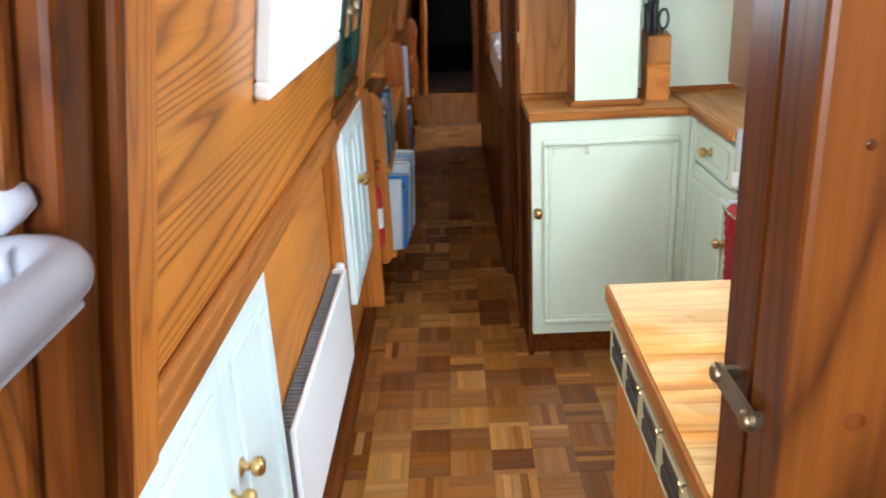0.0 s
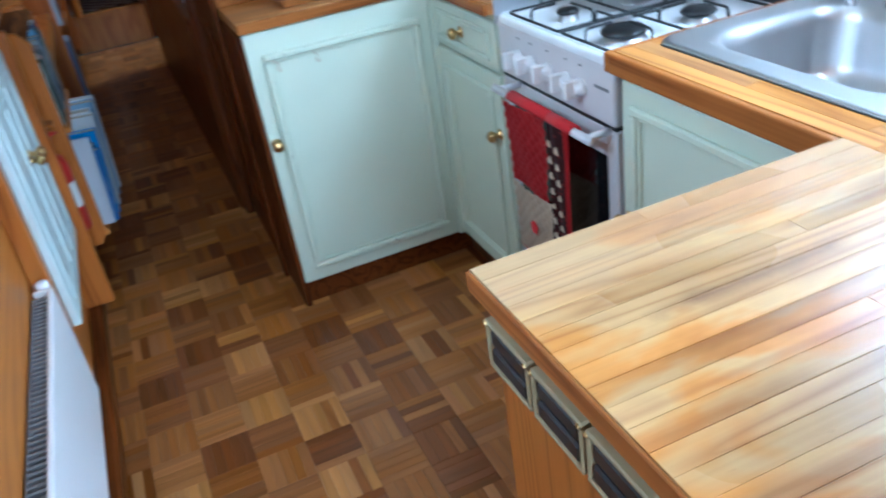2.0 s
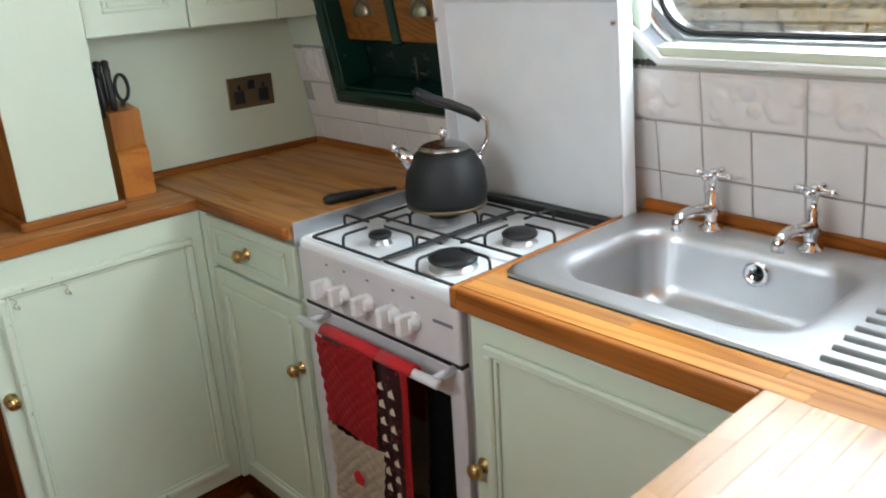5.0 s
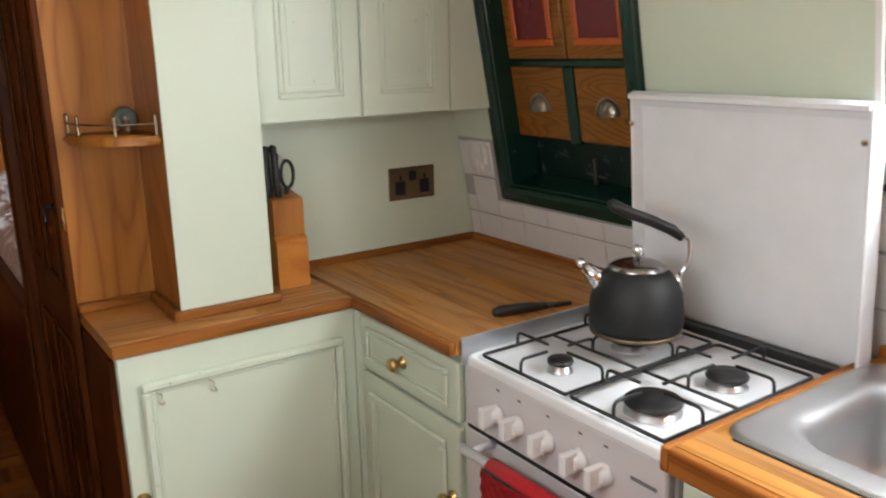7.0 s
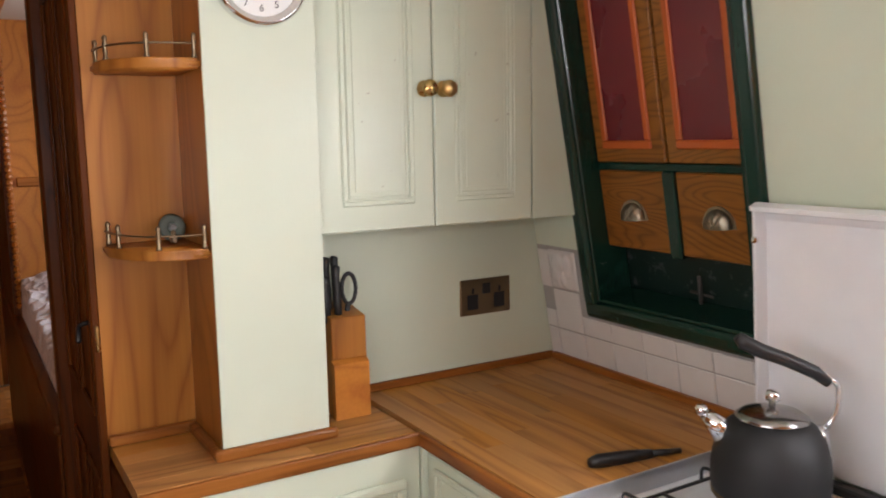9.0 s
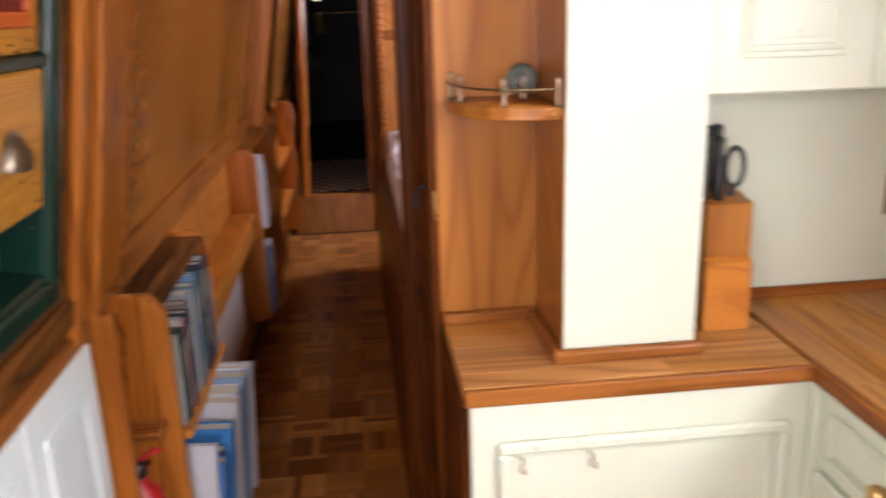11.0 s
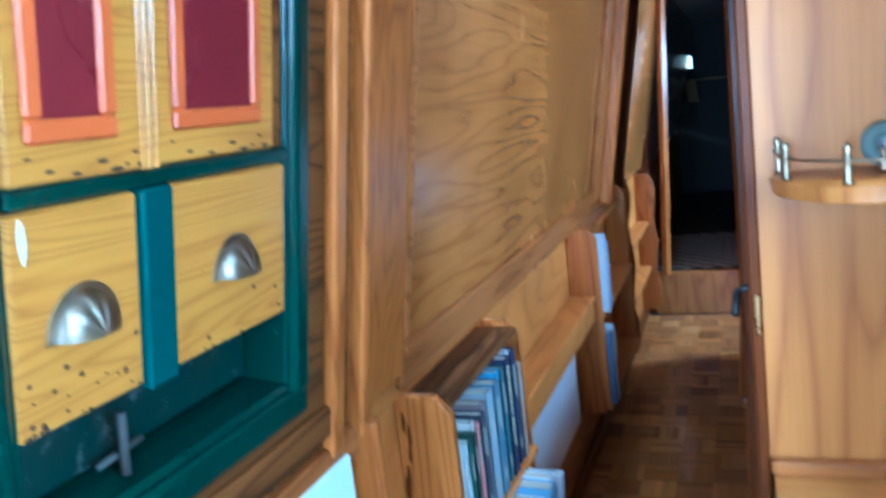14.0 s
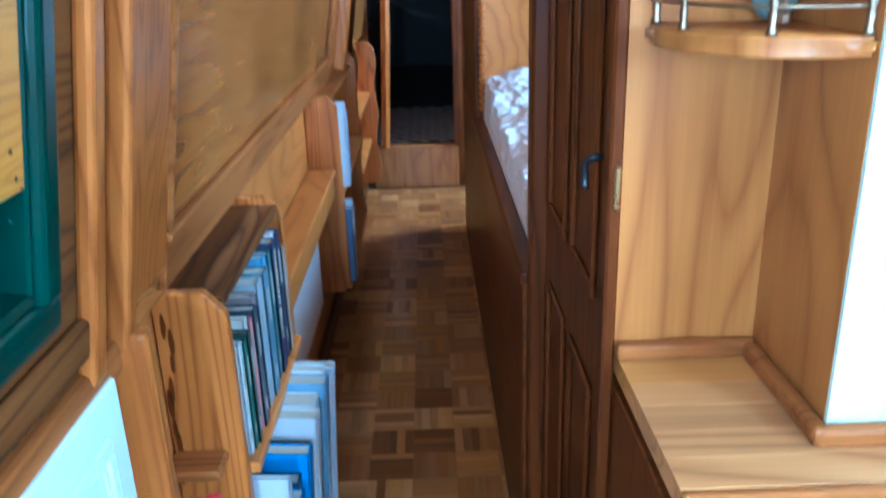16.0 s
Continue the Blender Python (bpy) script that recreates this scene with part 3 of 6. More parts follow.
def build_left_joinery():
    sk = tagged(new("baseboard"), "dark brown stained skirting along the hull side", "baseboard", kind="structure")
    part("board", B((0.02, 0.045, -4.4, 0.42, 0.0, 0.10), bev=0.006), DARK_H, sk)
    part("board", B((0.02, 0.04, 0.42, 4.2, 0.0, 0.08), bev=0.006), DARK_H, sk)
    part("cove", B((0.022, 0.062, -4.4, 0.42, 0.10, 0.13), bev=0.01), DARK_H, sk)
    rail = tagged(new("trim_gunwale"), "rounded pine gunwale rail along the cabin side", "trim", kind="structure")
    part("rail", B((0.0, 0.016, -2.05, -0.47, 0.965, 1.0), bev=0.006, f=left, seg=2), TRIM_H, rail)
    part("cap", B((0.02, 0.076, -2.2, 0.20, 0.925, 0.966), bev=0.008, seg=2), TRIM_H, rail)
    part("rail", B((0.0, 0.014, -0.47, 0.13, 0.985, 1.03), bev=0.006, f=left, seg=2), WEATHERED, rail, "worn dark rail under the hatch")
    # upright battens by the bookshelf
    bt = tagged(new("trim_battens"), "upright honey pine battens on the cabin side", "trim", kind="structure")
    for a, b, d in ((0.112, 0.146, 0.020), (0.192, 0.215, 0.026), (0.222, 0.245, 0.018)):
        part("batten", B((0.0, d, a, b, 0.95, 1.97), bev=0.006, f=left, seg=2), TRIM_V, bt)
    part("batten", B((0.02, 0.105, 0.195, 0.225, 0.13, 0.97), bev=0.008, seg=2), TRIM_V, bt)
    # framed panel on the fore side
    fr = tagged(new("wall_panel_frame"), "framed flame-grained pine panel on the cabin side", "panel", kind="structure")
    part("stile", B((0.0, 0.010, 0.247, 0.385, 0.98, 1.97), bev=0.002, f=left), PINE_V, fr)
    part("stile", B((0.0, 0.010, 2.31, 2.50, 0.98, 1.97), bev=0.002, f=left), PINE_V, fr)
    part("rail", B((0.0, 0.010, 0.385, 2.31, 0.945, 1.01), bev=0.002, f=left), TRIM_H, fr)
    part("moulding", frame_bars(bmesh.new(), left, 0.385, 2.31, 1.01, 1.9, 0.016, 0.0, 0.016, 0.005), TRIM_H, fr)
    part("architrave", B((0.0, 0.05, 2.52, 2.60, 0.95, 1.97), bev=0.012, f=left, seg=2), TRIM_V, fr)
    part("architrave", B((0.0, 0.03, 3.0, 3.12, 0.95, 1.97), bev=0.012, f=left, seg=2), DARK_V, fr)
    # panel edge and mouldings by the aft doorway
    ja = tagged(new("door_frame_2"), "dark moulded pine door lining at the aft doorway", "door frame", kind="structure")
    part("lining", B((0.0, 0.022, -2.045, -1.935, 0.93, 1.97), bev=0.003, f=left), PINE_V, ja)
    for a, b, d in ((-2.075, -2.047, 0.035), (-2.10, -2.078, 0.05), (-2.135, -2.103, 0.036), (-2.19, -2.138, 0.048), (-2.215, -2.193, 0.03)):
        part("moulding", B((0.0, d, a, b, 0.3, 1.97), bev=0.007, f=left, seg=2), DARK_V if d > 0.035 else POST, ja)
    # Dark strip drawn for the shadow line along the board's edge.
    part("shadow_strip", B((0.0, 0.014, -1.934, -1.924, 0.97, 1.97), f=left), DARK_V, ja)


build_left_joinery()


def wall_cupboard(name, ys, z0, z1, x, label, knobs):
    c = thing(name, label, "cupboard")
    part("carcass", B((0.022, x - 0.02, ys[0] - 0.03, ys[-1] + 0.03, z0 - 0.03, z1 - 0.003), bev=0.003), PINE_V, c, "honey pine surround")
    for a, b in zip(ys, ys[1:]):
        panel_door(c, face_x(x - 0.02, 1), a + 0.002, b - 0.002, z0, z1, BLUE_PAINT, 0.02, 0.045, proud=0.005)
    for y, z in knobs:
        knob(c, (x, y, z), (1, 0, 0), 0.0155)
    return c


wall_cupboard("wall_cupboard", (-1.99, -1.655, -1.343), 0.30, 0.918, 0.060, "pale blue painted double wall cupboard with brass knobs", ((-1.625, 0.70), (-1.69, 0.69)))
wall_cupboard("wall_cupboard", (-0.388, -0.115, 0.158), 0.405, 0.940, 0.082, "pale blue painted double wall cupboard under the hatch", ((-0.09, 0.73), (-0.14, 0.73)))


def radiator(y0, y1, z0, z1, x, label):
    r = thing("radiator", label, "radiator", group="radiators")
    part("front_panel", B((x - 0.012, x, y0, y1, z0, z1), bev=0.004, seg=2), RAD_WHITE, r)
    # Back panel and fins are greyed to stand for the shaded gap.
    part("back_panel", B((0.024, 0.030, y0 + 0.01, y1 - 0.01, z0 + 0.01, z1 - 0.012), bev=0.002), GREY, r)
    n = int((y1 - y0) / 0.016)
    for i in range(n):
        y = y0 + 0.012 + i * (y1 - y0 - 0.03) / n
        part("fin", B((0.030, x - 0.012, y, y + 0.006, z0 + 0.02, z1 - 0.006)), GREY, r, "folded steel fin, greyed for the shade behind the panel")
    part("end_cap", B((0.03, x - 0.002, y1 - 0.006, y1 + 0.002, z0 + 0.01, z1 - 0.002), bev=0.002), RAD_WHITE, r)
    m = pose(0.048, y1 + 0.028, z1 - 0.03)
    part("valve", lathe(bmesh.new(), [(0.008, -0.05), (0.008, -0.02), (0.016, -0.02), (0.017, 0.0), (0.015, 0.03), (0.008, 0.035)], m, 14), WHITE_PLASTIC, r, "white valve cap", True)
    return r


radiator(-1.315, -0.47, 0.275, 0.562, 0.072, "white panel radiator low on the hull side")
radiator(0.97, 1.77, 0.312, 0.578, 0.070, "white panel radiator under a pine shelf")


# White framed panel; reading it as a window with a blind is supposed.
def build_port_window():
    p = thing("port_panel", "white framed panel on the port side, supposed a blinded window", "window", kind="structure")
    part("blind", B((0.002, 0.014, -1.42, -0.66, 1.245, 1.76), f=left), PANEL_WHITE, p, "flat white panel, supposed a drawn blind")
    part("surround", frame_bars(bmesh.new(), left, -1.45, -0.635, 1.222, 1.79, 0.026, 0.0, 0.028, 0.005), WHITE_PAINT, p, "white painted surround")
    part("bead", frame_bars(bmesh.new(), left, -1.424, -0.661, 1.248, 1.764, 0.008, 0.014, 0.019, 0.002), WHITE_PAINT, p)


build_port_window()


def cup_handle(parent, f, y, z, w=0.035):
    """A half-dome cup pull."""
    bm = bmesh.new()
    rows = []
    for j in range(7):
        b = j / 6 * math.pi / 2
        row = []
        for i in range(49):
            a = math.pi * i / 48
            rr = w * math.cos(b)
            flute = 1 + 0.07 * math.sin(2 * b) * math.cos(a * 11) * math.sin(a) ** 2
            row.append(f(0.001 + 0.022 * math.sin(b) * flute, y + max(rr, 0.001) * math.cos(a), z - 0.012 + max(rr, 0.001) * math.sin(a) * 1.05))
        rows.append(row)
    vs = [[bm.verts.new(p) for p in r] for r in rows]
    for a, b in zip(vs, vs[1:]):
        for i in range(48):
            bm.faces.new((a[i], a[i + 1], b[i + 1], b[i]))
    bmesh.ops.solidify(bm, geom=bm.faces[:], thickness=0.0015)
    plate = bmesh.new()
    rim = [(y + w * 1.17 * math.cos(math.pi * i / 16), z - 0.013 + w * 1.24 * math.sin(math.pi * i / 16)) for i in range(17)]
    lo, hi = [[plate.verts.new(f(d, p, q)) for p, q in rim] for d in (0.0002, 0.0022)]
    plate.faces.new(hi)
    for i in range(17):
        plate.faces.new((lo[i], lo[(i + 1) % 17], hi[(i + 1) % 17], hi[i]))
    part("handle_flange", plate, PEWTER, parent, "flat metal flange of the handle")
    return part("cup_handle", bm, PEWTER, parent, "worn shell-shaped metal cup handle", True)


def chip_at(parent, f, y, z, r, d, m, label, wide=1.0, tall=1.0):
    """A flake of lost varnish or paint with an uneven outline, a hair proud of a face."""
    n = 9
    rim = [(r * (0.88 + 0.12 * math.sin(1.3 * k + y * 900)) * math.cos(k * math.tau / n) * wide, r * (0.86 + 0.14 * math.cos(1.7 * k + z * 700)) * math.sin(k * math.tau / n) * tall) for k in range(n)]
    bm = bmesh.new()
    lo, hi = [[bm.verts.new(f(e, y + cy, z + cz)) for cy, cz in rim] for e in (d - 0.0004, d + 0.0004)]
    bm.faces.new(hi)
    for k in range(n):
        bm.faces.new((lo[k], lo[(k + 1) % n], hi[(k + 1) % n], hi[k]))
    return part("chip", bm, m, parent, label)


def side_hatch(g, y0, y1, z0, z1, zd, mid, w, deep, label, bare, half=0.016, stiles=((0.030, 0.030), (0.030, 0.030)), edge=0.0, sill=0.0):
    """A painted side hatch: green frame, two doors with red panels, two drawers and a dark recess below them."""
    h = thing("side_hatch", label, "hatch", group="side hatches")
    pine = DRAWER_SHADED if bare else DRAWER_PINE
    f = lambda d, y, z: g(d - deep, y, z)
    bm = bmesh.new()
    for q in ((y0, y1, z0, z0 + w), (y0, y1, z1 - w, z1), (y0, y0 + w, z0 + w - 0.012, z1 - w + 0.012), (y1 - w, y1, z0 + w - 0.012, z1 - w + 0.012)):
        box(bm, -0.10, 0.014 if q[1] - q[0] > w + 0.01 else 0.0148, *q, bev=0.012, f=g, seg=4)
    if sill:
        box(bm, -0.10, 0.010, y0 + w, y1 - w, z0 + w, z0 + w + sill, bev=0.006, f=g)
    part("frame", bm, BOTTLE_GREEN, h, "glossy bottle green frame")
    for q in ((y0 + w, y0 + w + 0.008, z0 + w, z1 - w), (y1 - w - 0.008, y1 - w, z0 + w, z1 - w), (y0 + w + 0.008, y1 - w - 0.008, z0 + w, z0 + w + 0.008)):
        part("bead", B((-0.10, 0.006, *q), bev=0.003, f=g), BOTTLE_GREEN, h)
    part("back", B((-0.115, -0.105, y0 + 0.01, y1 - 0.01, z0, z1), f=g), GREEN_SHADE_IN, h)
    a, b = y0 + w + 0.009, y1 - w - 0.009
    if not bare:
        part("lower_panel", B((-0.06, -0.045, a + 0.012, b - 0.012, z0 + w + 0.02, zd - 0.10), bev=0.002, f=g), GREEN_SHADE_IN, h, "green panel behind the drawers, darkened for the recess's shade")
    part("rail", B((-0.04, 0.010, a, b, zd, zd + 0.016), bev=0.003, f=f), BOTTLE_GREEN, h)
    part("divider", B((-0.04, 0.012, mid - half, mid + half, zd - 0.185, zd), bev=0.003, f=f), BOTTLE_GREEN if bare else TEAL_EDGE, h, "green divider between the drawers")
    for p, q in ((a, mid - half - 0.001), (mid + half + 0.001, b)):
        dr = part("drawer", B((-0.04, 0.006, p, q, zd - 0.178, zd - 0.002), bev=0.003, f=f), pine, h, "varnished pine drawer, browned for its shaded side" if bare else "yellow varnished pine drawer")
        cup_handle(dr, lambda d, y, z: f(d + 0.006, y, z), (p + q) / 2, zd - 0.095)
        if not bare:
            rnd = random.Random(31 if p == a else 32)
            worn = [(rnd.random() ** (1.8 if p == a else 0.6), rnd.random() ** 2.2 * 0.05, rnd.uniform(0.0012, 0.0034)) for _ in range(26 if p == a else 9)]
            for u, h0, r in worn:
                chip_at(dr, f, p + 0.004 + (q - p - 0.008) * u, zd - 0.175 + h0, r, 0.006, CHIP_BROWN, "small dark chip in the varnish")
            if p == a:
                chip_at(dr, f, p + 0.014, zd - 0.022, 0.009, 0.006, WHITE_PAINT, "bare pale chip at the drawer's corner", 0.45, 2.2)
    for i, (p, q) in enumerate(((a, mid - 0.004), (mid + 0.004, b - edge))):
        e = 0.006 if (i == 0 and not bare) else 0.0
        k0, k1 = stiles[i]
        dz0, dz1 = zd + 0.017, z1 - w - 0.010
        door = part("door", B((-0.02 + e, 0.006 + e, p, q, dz0, dz1), bev=0.003, f=f), pine, h, "varnished door, browned for its shaded side" if bare else "worn yellow varnished door")
        part("panel", B((0.003 + e, 0.0075 + e, p + k0 + 0.012, q - k1 - 0.012, dz0 + 0.045, dz1 - 0.05), f=f), RED_PANEL, door, "deep red painted panel")
        part("border", frame_bars(bmesh.new(), f, p + k0, q - k1, dz0 + 0.030, dz1 - 0.035, 0.018, 0.006 + e, 0.013 + e, 0.003), ORANGE_TRIM, door, "orange painted bead")
        if not bare:
            for u, z, r in ((0.12, 0.020, 0.004), (0.25, 0.009, 0.005), (0.42, 0.005, 0.006), (0.6, 0.012, 0.007), (0.70, 0.004, 0.008), (0.78, 0.007, 0.004), (0.85, 0.016, 0.005), (0.9, 0.005, 0.008)):
                chip_at(door, f, p + (q - p) * u, dz0 + z, r * 0.62, 0.006 + e, CHIP_BROWN, "chipped brown paint", 1.6, 0.6)
            if i == 0:
                for n in range(4):
                    part("astragal", B((0.012, 0.0165 - 0.002 * (n % 2), q - 0.002 - 0.0055 * n, q + 0.0025 - 0.0055 * n, dz0, dz1), bev=0.0015, f=f), pine, door)
    if edge:
        part("door_stop", B((-0.03, 0.002, b - edge + 0.002, b, zd + 0.017, z1 - w - 0.010), bev=0.002, f=f), WEATHERED, h, "dirty bare timber door stop")
    bm = tube(bmesh.new(), [f(-0.02, mid - 0.06, z0 + 0.075), f(-0.02, mid + 0.0, z0 + 0.08)], 0.0035)
    tube(bm, [f(-0.01, mid - 0.035, z0 + 0.06), f(-0.014, mid - 0.034, z0 + 0.12)], 0.005)
    part("bolt", bm, RUBBER, h, "small dusty metal bolt", True)
    return h


side_hatch(left, -0.432, 0.058, 1.045, 1.88, 1.369, -0.220, 0.042, 0.0, "painted side hatch with red panels and two pine drawers", False, 0.021, ((0.014, 0.049), (0.022, 0.034)), 0.022, 0.012)
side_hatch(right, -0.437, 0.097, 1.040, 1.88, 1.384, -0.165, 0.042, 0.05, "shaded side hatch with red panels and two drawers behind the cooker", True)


# ---- galley ----
def build_forward_unit():
    c = thing("base_cabinet", "pale green painted corner base cabinet with one panelled door", "cabinet")
    part("carcass", B((0.662, 1.185, 0.004, 0.25, 0.09, 0.871), bev=0.002), GREEN_PAINT, c)
    part("side_panel", B((0.642, 0.661, 0.004, 0.26, 0.0, 0.862), bev=0.002), DARK_V, c, "dark stained side panel")
    part("corner_post", B((1.179, 1.2065, -0.0215, 0.003, 0.09, 0.871), bev=0.002), GREEN_PAINT, c)
    part("plinth", B((0.662, 1.25, 0.03, 0.05, 0.0, 0.09)), DARK_H, c, "dark brown plinth")
    d = part("door", B((0.654, 1.178, -0.016, 0.003, 0.095, 0.868), bev=0.003), GREEN_PAINT, c)
    f = face_y(-0.016)
    bm = frame_bars(bmesh.new(), f, 0.692, 1.144, 0.138, 0.808, 0.020, 0.0, 0.014, 0.005)
    frame_bars(bm, f, 0.712, 1.124, 0.158, 0.788, 0.008, 0.0, 0.005, 0.002)
    part("moulding", bm, GREEN_WORN, d)
    knob(d, (0.674, -0.016, 0.557), (0, -1, 0), 0.0165)
    for x in (0.728, 0.836):
        bm = tube(bmesh.new(), bend([(x - 0.004, -0.018, 0.800), (x - 0.008, -0.022, 0.785), (x + 0.006, -0.024, 0.775), (x - 0.006, -0.026, 0.762), (x + 0.008, -0.03, 0.755), (x + 0.004, -0.026, 0.765)], 0.006), 0.0016, 6)
        part("hook", bm, PEWTER, d, "small painted wire hook", True)
    n = thing("niche", "red pine lined niche with a chamfered post", "niche")
    part("back", B((0.640, 0.822, 0.235, 0.255, 0.90, 1.98)), NICHE, n)
    part("side", B((0.807, 0.822, 0.0525, 0.236, 0.90, 1.98)), NICHE, n)
    bm = B((0.642, 0.807, 0.218, 0.236, 0.9, 0.922), bev=0.006, seg=2)
    box(bm, 0.789, 0.807, 0.03, 0.218, 0.9, 0.922, bev=0.006, seg=2)
    part("trim", bm, TRIM_X, n)
    p = thing("pillar", "pale green painted boxed pillar on the worktop", "pillar", kind="structure")
    part("casing", B((0.8225, 1.013, 0.052, 0.262, 0.90, 1.98), (0.8075, 1.013, 0.046, 0.0515, 0.90, 1.98)), GREEN_PAINT, p)
    part("trim", B((0.793, 1.026, 0.028, 0.045, 0.9, 0.922), bev=0.006, seg=2), TRIM_X, p)


build_forward_unit()


def staves(parent, m, x0, x1, y0, y1, z0, z1, along, width, seed, gap=0.00012):
    """Joined hardwood staves of uneven length."""
    rnd = random.Random(seed)
    a0, a1, b0, b1 = (x0, x1, y0, y1) if along == "x" else (y0, y1, x0, x1)
    n = max(1, round((b1 - b0) / width))
    for i in range(n):
        p, q = b0 + (b1 - b0) * i / n, b0 + (b1 - b0) * (i + 1) / n
        s = a0
        while s < a1 - 1e-4:
            e = min(a1, s + rnd.uniform(0.22, 0.6))
            if a1 - e < 0.09:
                e = a1
            r = (s + gap, e - gap, p + gap, q - gap)
            if along == "y":
                r = (r[2], r[3], r[0], r[1])
            part("stave", box(bmesh.new(), *r, z0, z1 - rnd.uniform(0, 0.0003), bev=0.0003), m, parent)
            s = e


def build_worktops():
    w = thing("worktop", "oiled beech stave worktop in an L along the bulkhead", "worktop")
    staves(w, TOP_WOOD_X, 0.6455, 1.165, -0.022, 0.26, 0.873, 0.9, "x", 0.047, 3)
    part("nosing", B((0.645, 1.175, -0.033, -0.0225, 0.872, 0.8995), bev=0.004, seg=2), TRIM_X, w)
    staves(w, TOP_WOOD, 1.1805, 1.742, -0.415, 0.26, 0.873, 0.9, "y", 0.047, 4)
    part("nosing", B((1.166, 1.18, -0.415, -0.0225, 0.872, 0.8995), bev=0.004, seg=2), TRIM_H, w)
    bm = B((1.034, 1.73, 0.248, 0.261, 0.9, 0.918), bev=0.003)
    part("upstand", bm, TRIM_X, w)
    part("upstand", B((1.720, 1.736, -0.40, 0.247, 0.9, 0.918), bev=0.003), TRIM_H, w)
    s = thing("sink_worktop", "oiled beech worktop round the sink", "worktop")
    staves(s, TOP_WOOD, 1.186, 1.262, -1.96, -0.930, 0.862, 0.9, "y", 0.038, 5)
    staves(s, TOP_WOOD_X, 1.262, 1.745, -0.972, -0.930, 0.862, 0.8995, "x", 0.035, 6)
    staves(s, TOP_WOOD, 1.700, 1.745, -1.96, -0.972, 0.862, 0.8995, "y", 0.045, 7)
    part("nosing", B((1.170, 1.1855, -1.452, -0.9295, 0.860, 0.8995), bev=0.004, seg=2), TRIM_H, s)
    part("nosing", B((1.170, 1.70, -0.9295, -0.915, 0.860, 0.8995), bev=0.004, seg=2), TRIM_X, s)
    part("upstand", B((1.722, 1.738, -1.96, -0.93, 0.9, 0.922), bev=0.003), TRIM_H, s)
    i = thing("peninsula_worktop", "sun-bleached beech stave peninsula worktop, worn and stained", "worktop")
    staves(i, TOP_ISLAND, 0.6395, 1.184, -2.0, -1.456, 0.874, 0.901, "x", 0.030, 11)
    part("edging", B((0.634, 0.6393, -2.0, -1.456, 0.874, 0.9003), bev=0.0015), TRIM_H, i, "darkened worn edge strip")


build_worktops()


def build_peninsula():
    p = thing("peninsula_cabinet", "honey pine peninsula base with ventilated side", "cabinet")
    part("body", B((0.655, 1.186, -2.0, -1.470, 0.0, 0.873), bev=0.003), PINE_V, p, "honey pine side panel")
    for k in range(5):
        y1 = -1.474 - k * 0.106
        y0 = y1 - 0.100
        g = part("vent_grille", frame_bars(bmesh.new(), face_x(0.655), y0, y1, 0.776, 0.844, 0.0065, 0.0, 0.014, 0.002), CREAM_GRILLE, p, "dull cream framed vent grille")
        for j in range(2):
            z = 0.784 + j * 0.0265
            part("slot", B((0.0, 0.013 - 0.001 * j, y0 + 0.009, y1 - 0.009, z, z + 0.0225), bev=0.003, f=face_x(0.655)), BLACK_PLASTIC, g)
        for yy in (y0 + 0.004, y1 - 0.004):
            part("screw", lathe(bmesh.new(), [(0.003, 0), (0.0025, 0.0015)], pose(0.6405, yy, 0.840, 0, -90, 0), 8), BRASS, g)


build_peninsula()


def build_right_cabinets():
    c = thing("drawer_cabinet", "pale green narrow cabinet with a drawer over a panelled door", "cabinet")
    part("carcass", B((1.208, 1.70, -0.415, 0.10, 0.09, 0.871), bev=0.002), GREEN_PAINT, c)
    part("plinth", B((1.235, 1.255, -0.415, 0.05, 0.0, 0.09)), DARK_H, c, "dark brown plinth")
    f = face_x(1.207)
    d = part("drawer", B((0.0, 0.017, -0.408, -0.022, 0.726, 0.852), bev=0.003, f=f), GREEN_PAINT, c)
    bm = frame_bars(bmesh.new(), f, -0.375, -0.055, 0.748, 0.832, 0.012, 0.017, 0.025, 0.003)
    frame_bars(bm, f, -0.361, -0.069, 0.762, 0.818, 0.006, 0.017, 0.021, 0.0015)
    part("moulding", bm, GREEN_WORN, d)
    knob(d, (1.190, -0.205, 0.79), (-1, 0, 0))
    door = panel_door(c, f, -0.408, -0.022, 0.10, 0.715, GREEN_PAINT, 0.017, 0.04)
    knob(door, (1.190, -0.385, 0.555), (-1, 0, 0))
    s = thing("sink_cabinet", "pale green sink cabinet with a large panelled door", "cabinet")
    part("carcass", B((1.208, 1.70, -1.96, -0.935, 0.09, 0.72), (1.208, 1.24, -1.96, -0.935, 0.72, 0.858), (1.24, 1.70, -0.958, -0.935, 0.72, 0.858), bev=0.002), GREEN_PAINT, s)
    part("plinth", B((1.235, 1.255, -1.96, -0.93, 0.0, 0.09)), DARK_H, s)
    door = panel_door(s, f, -1.448, -0.942, 0.10, 0.848, GREEN_PAINT, 0.017, 0.038, proud=0.014)
    knob(door, (1.190, -0.962, 0.56), (-1, 0, 0))


build_right_cabinets()


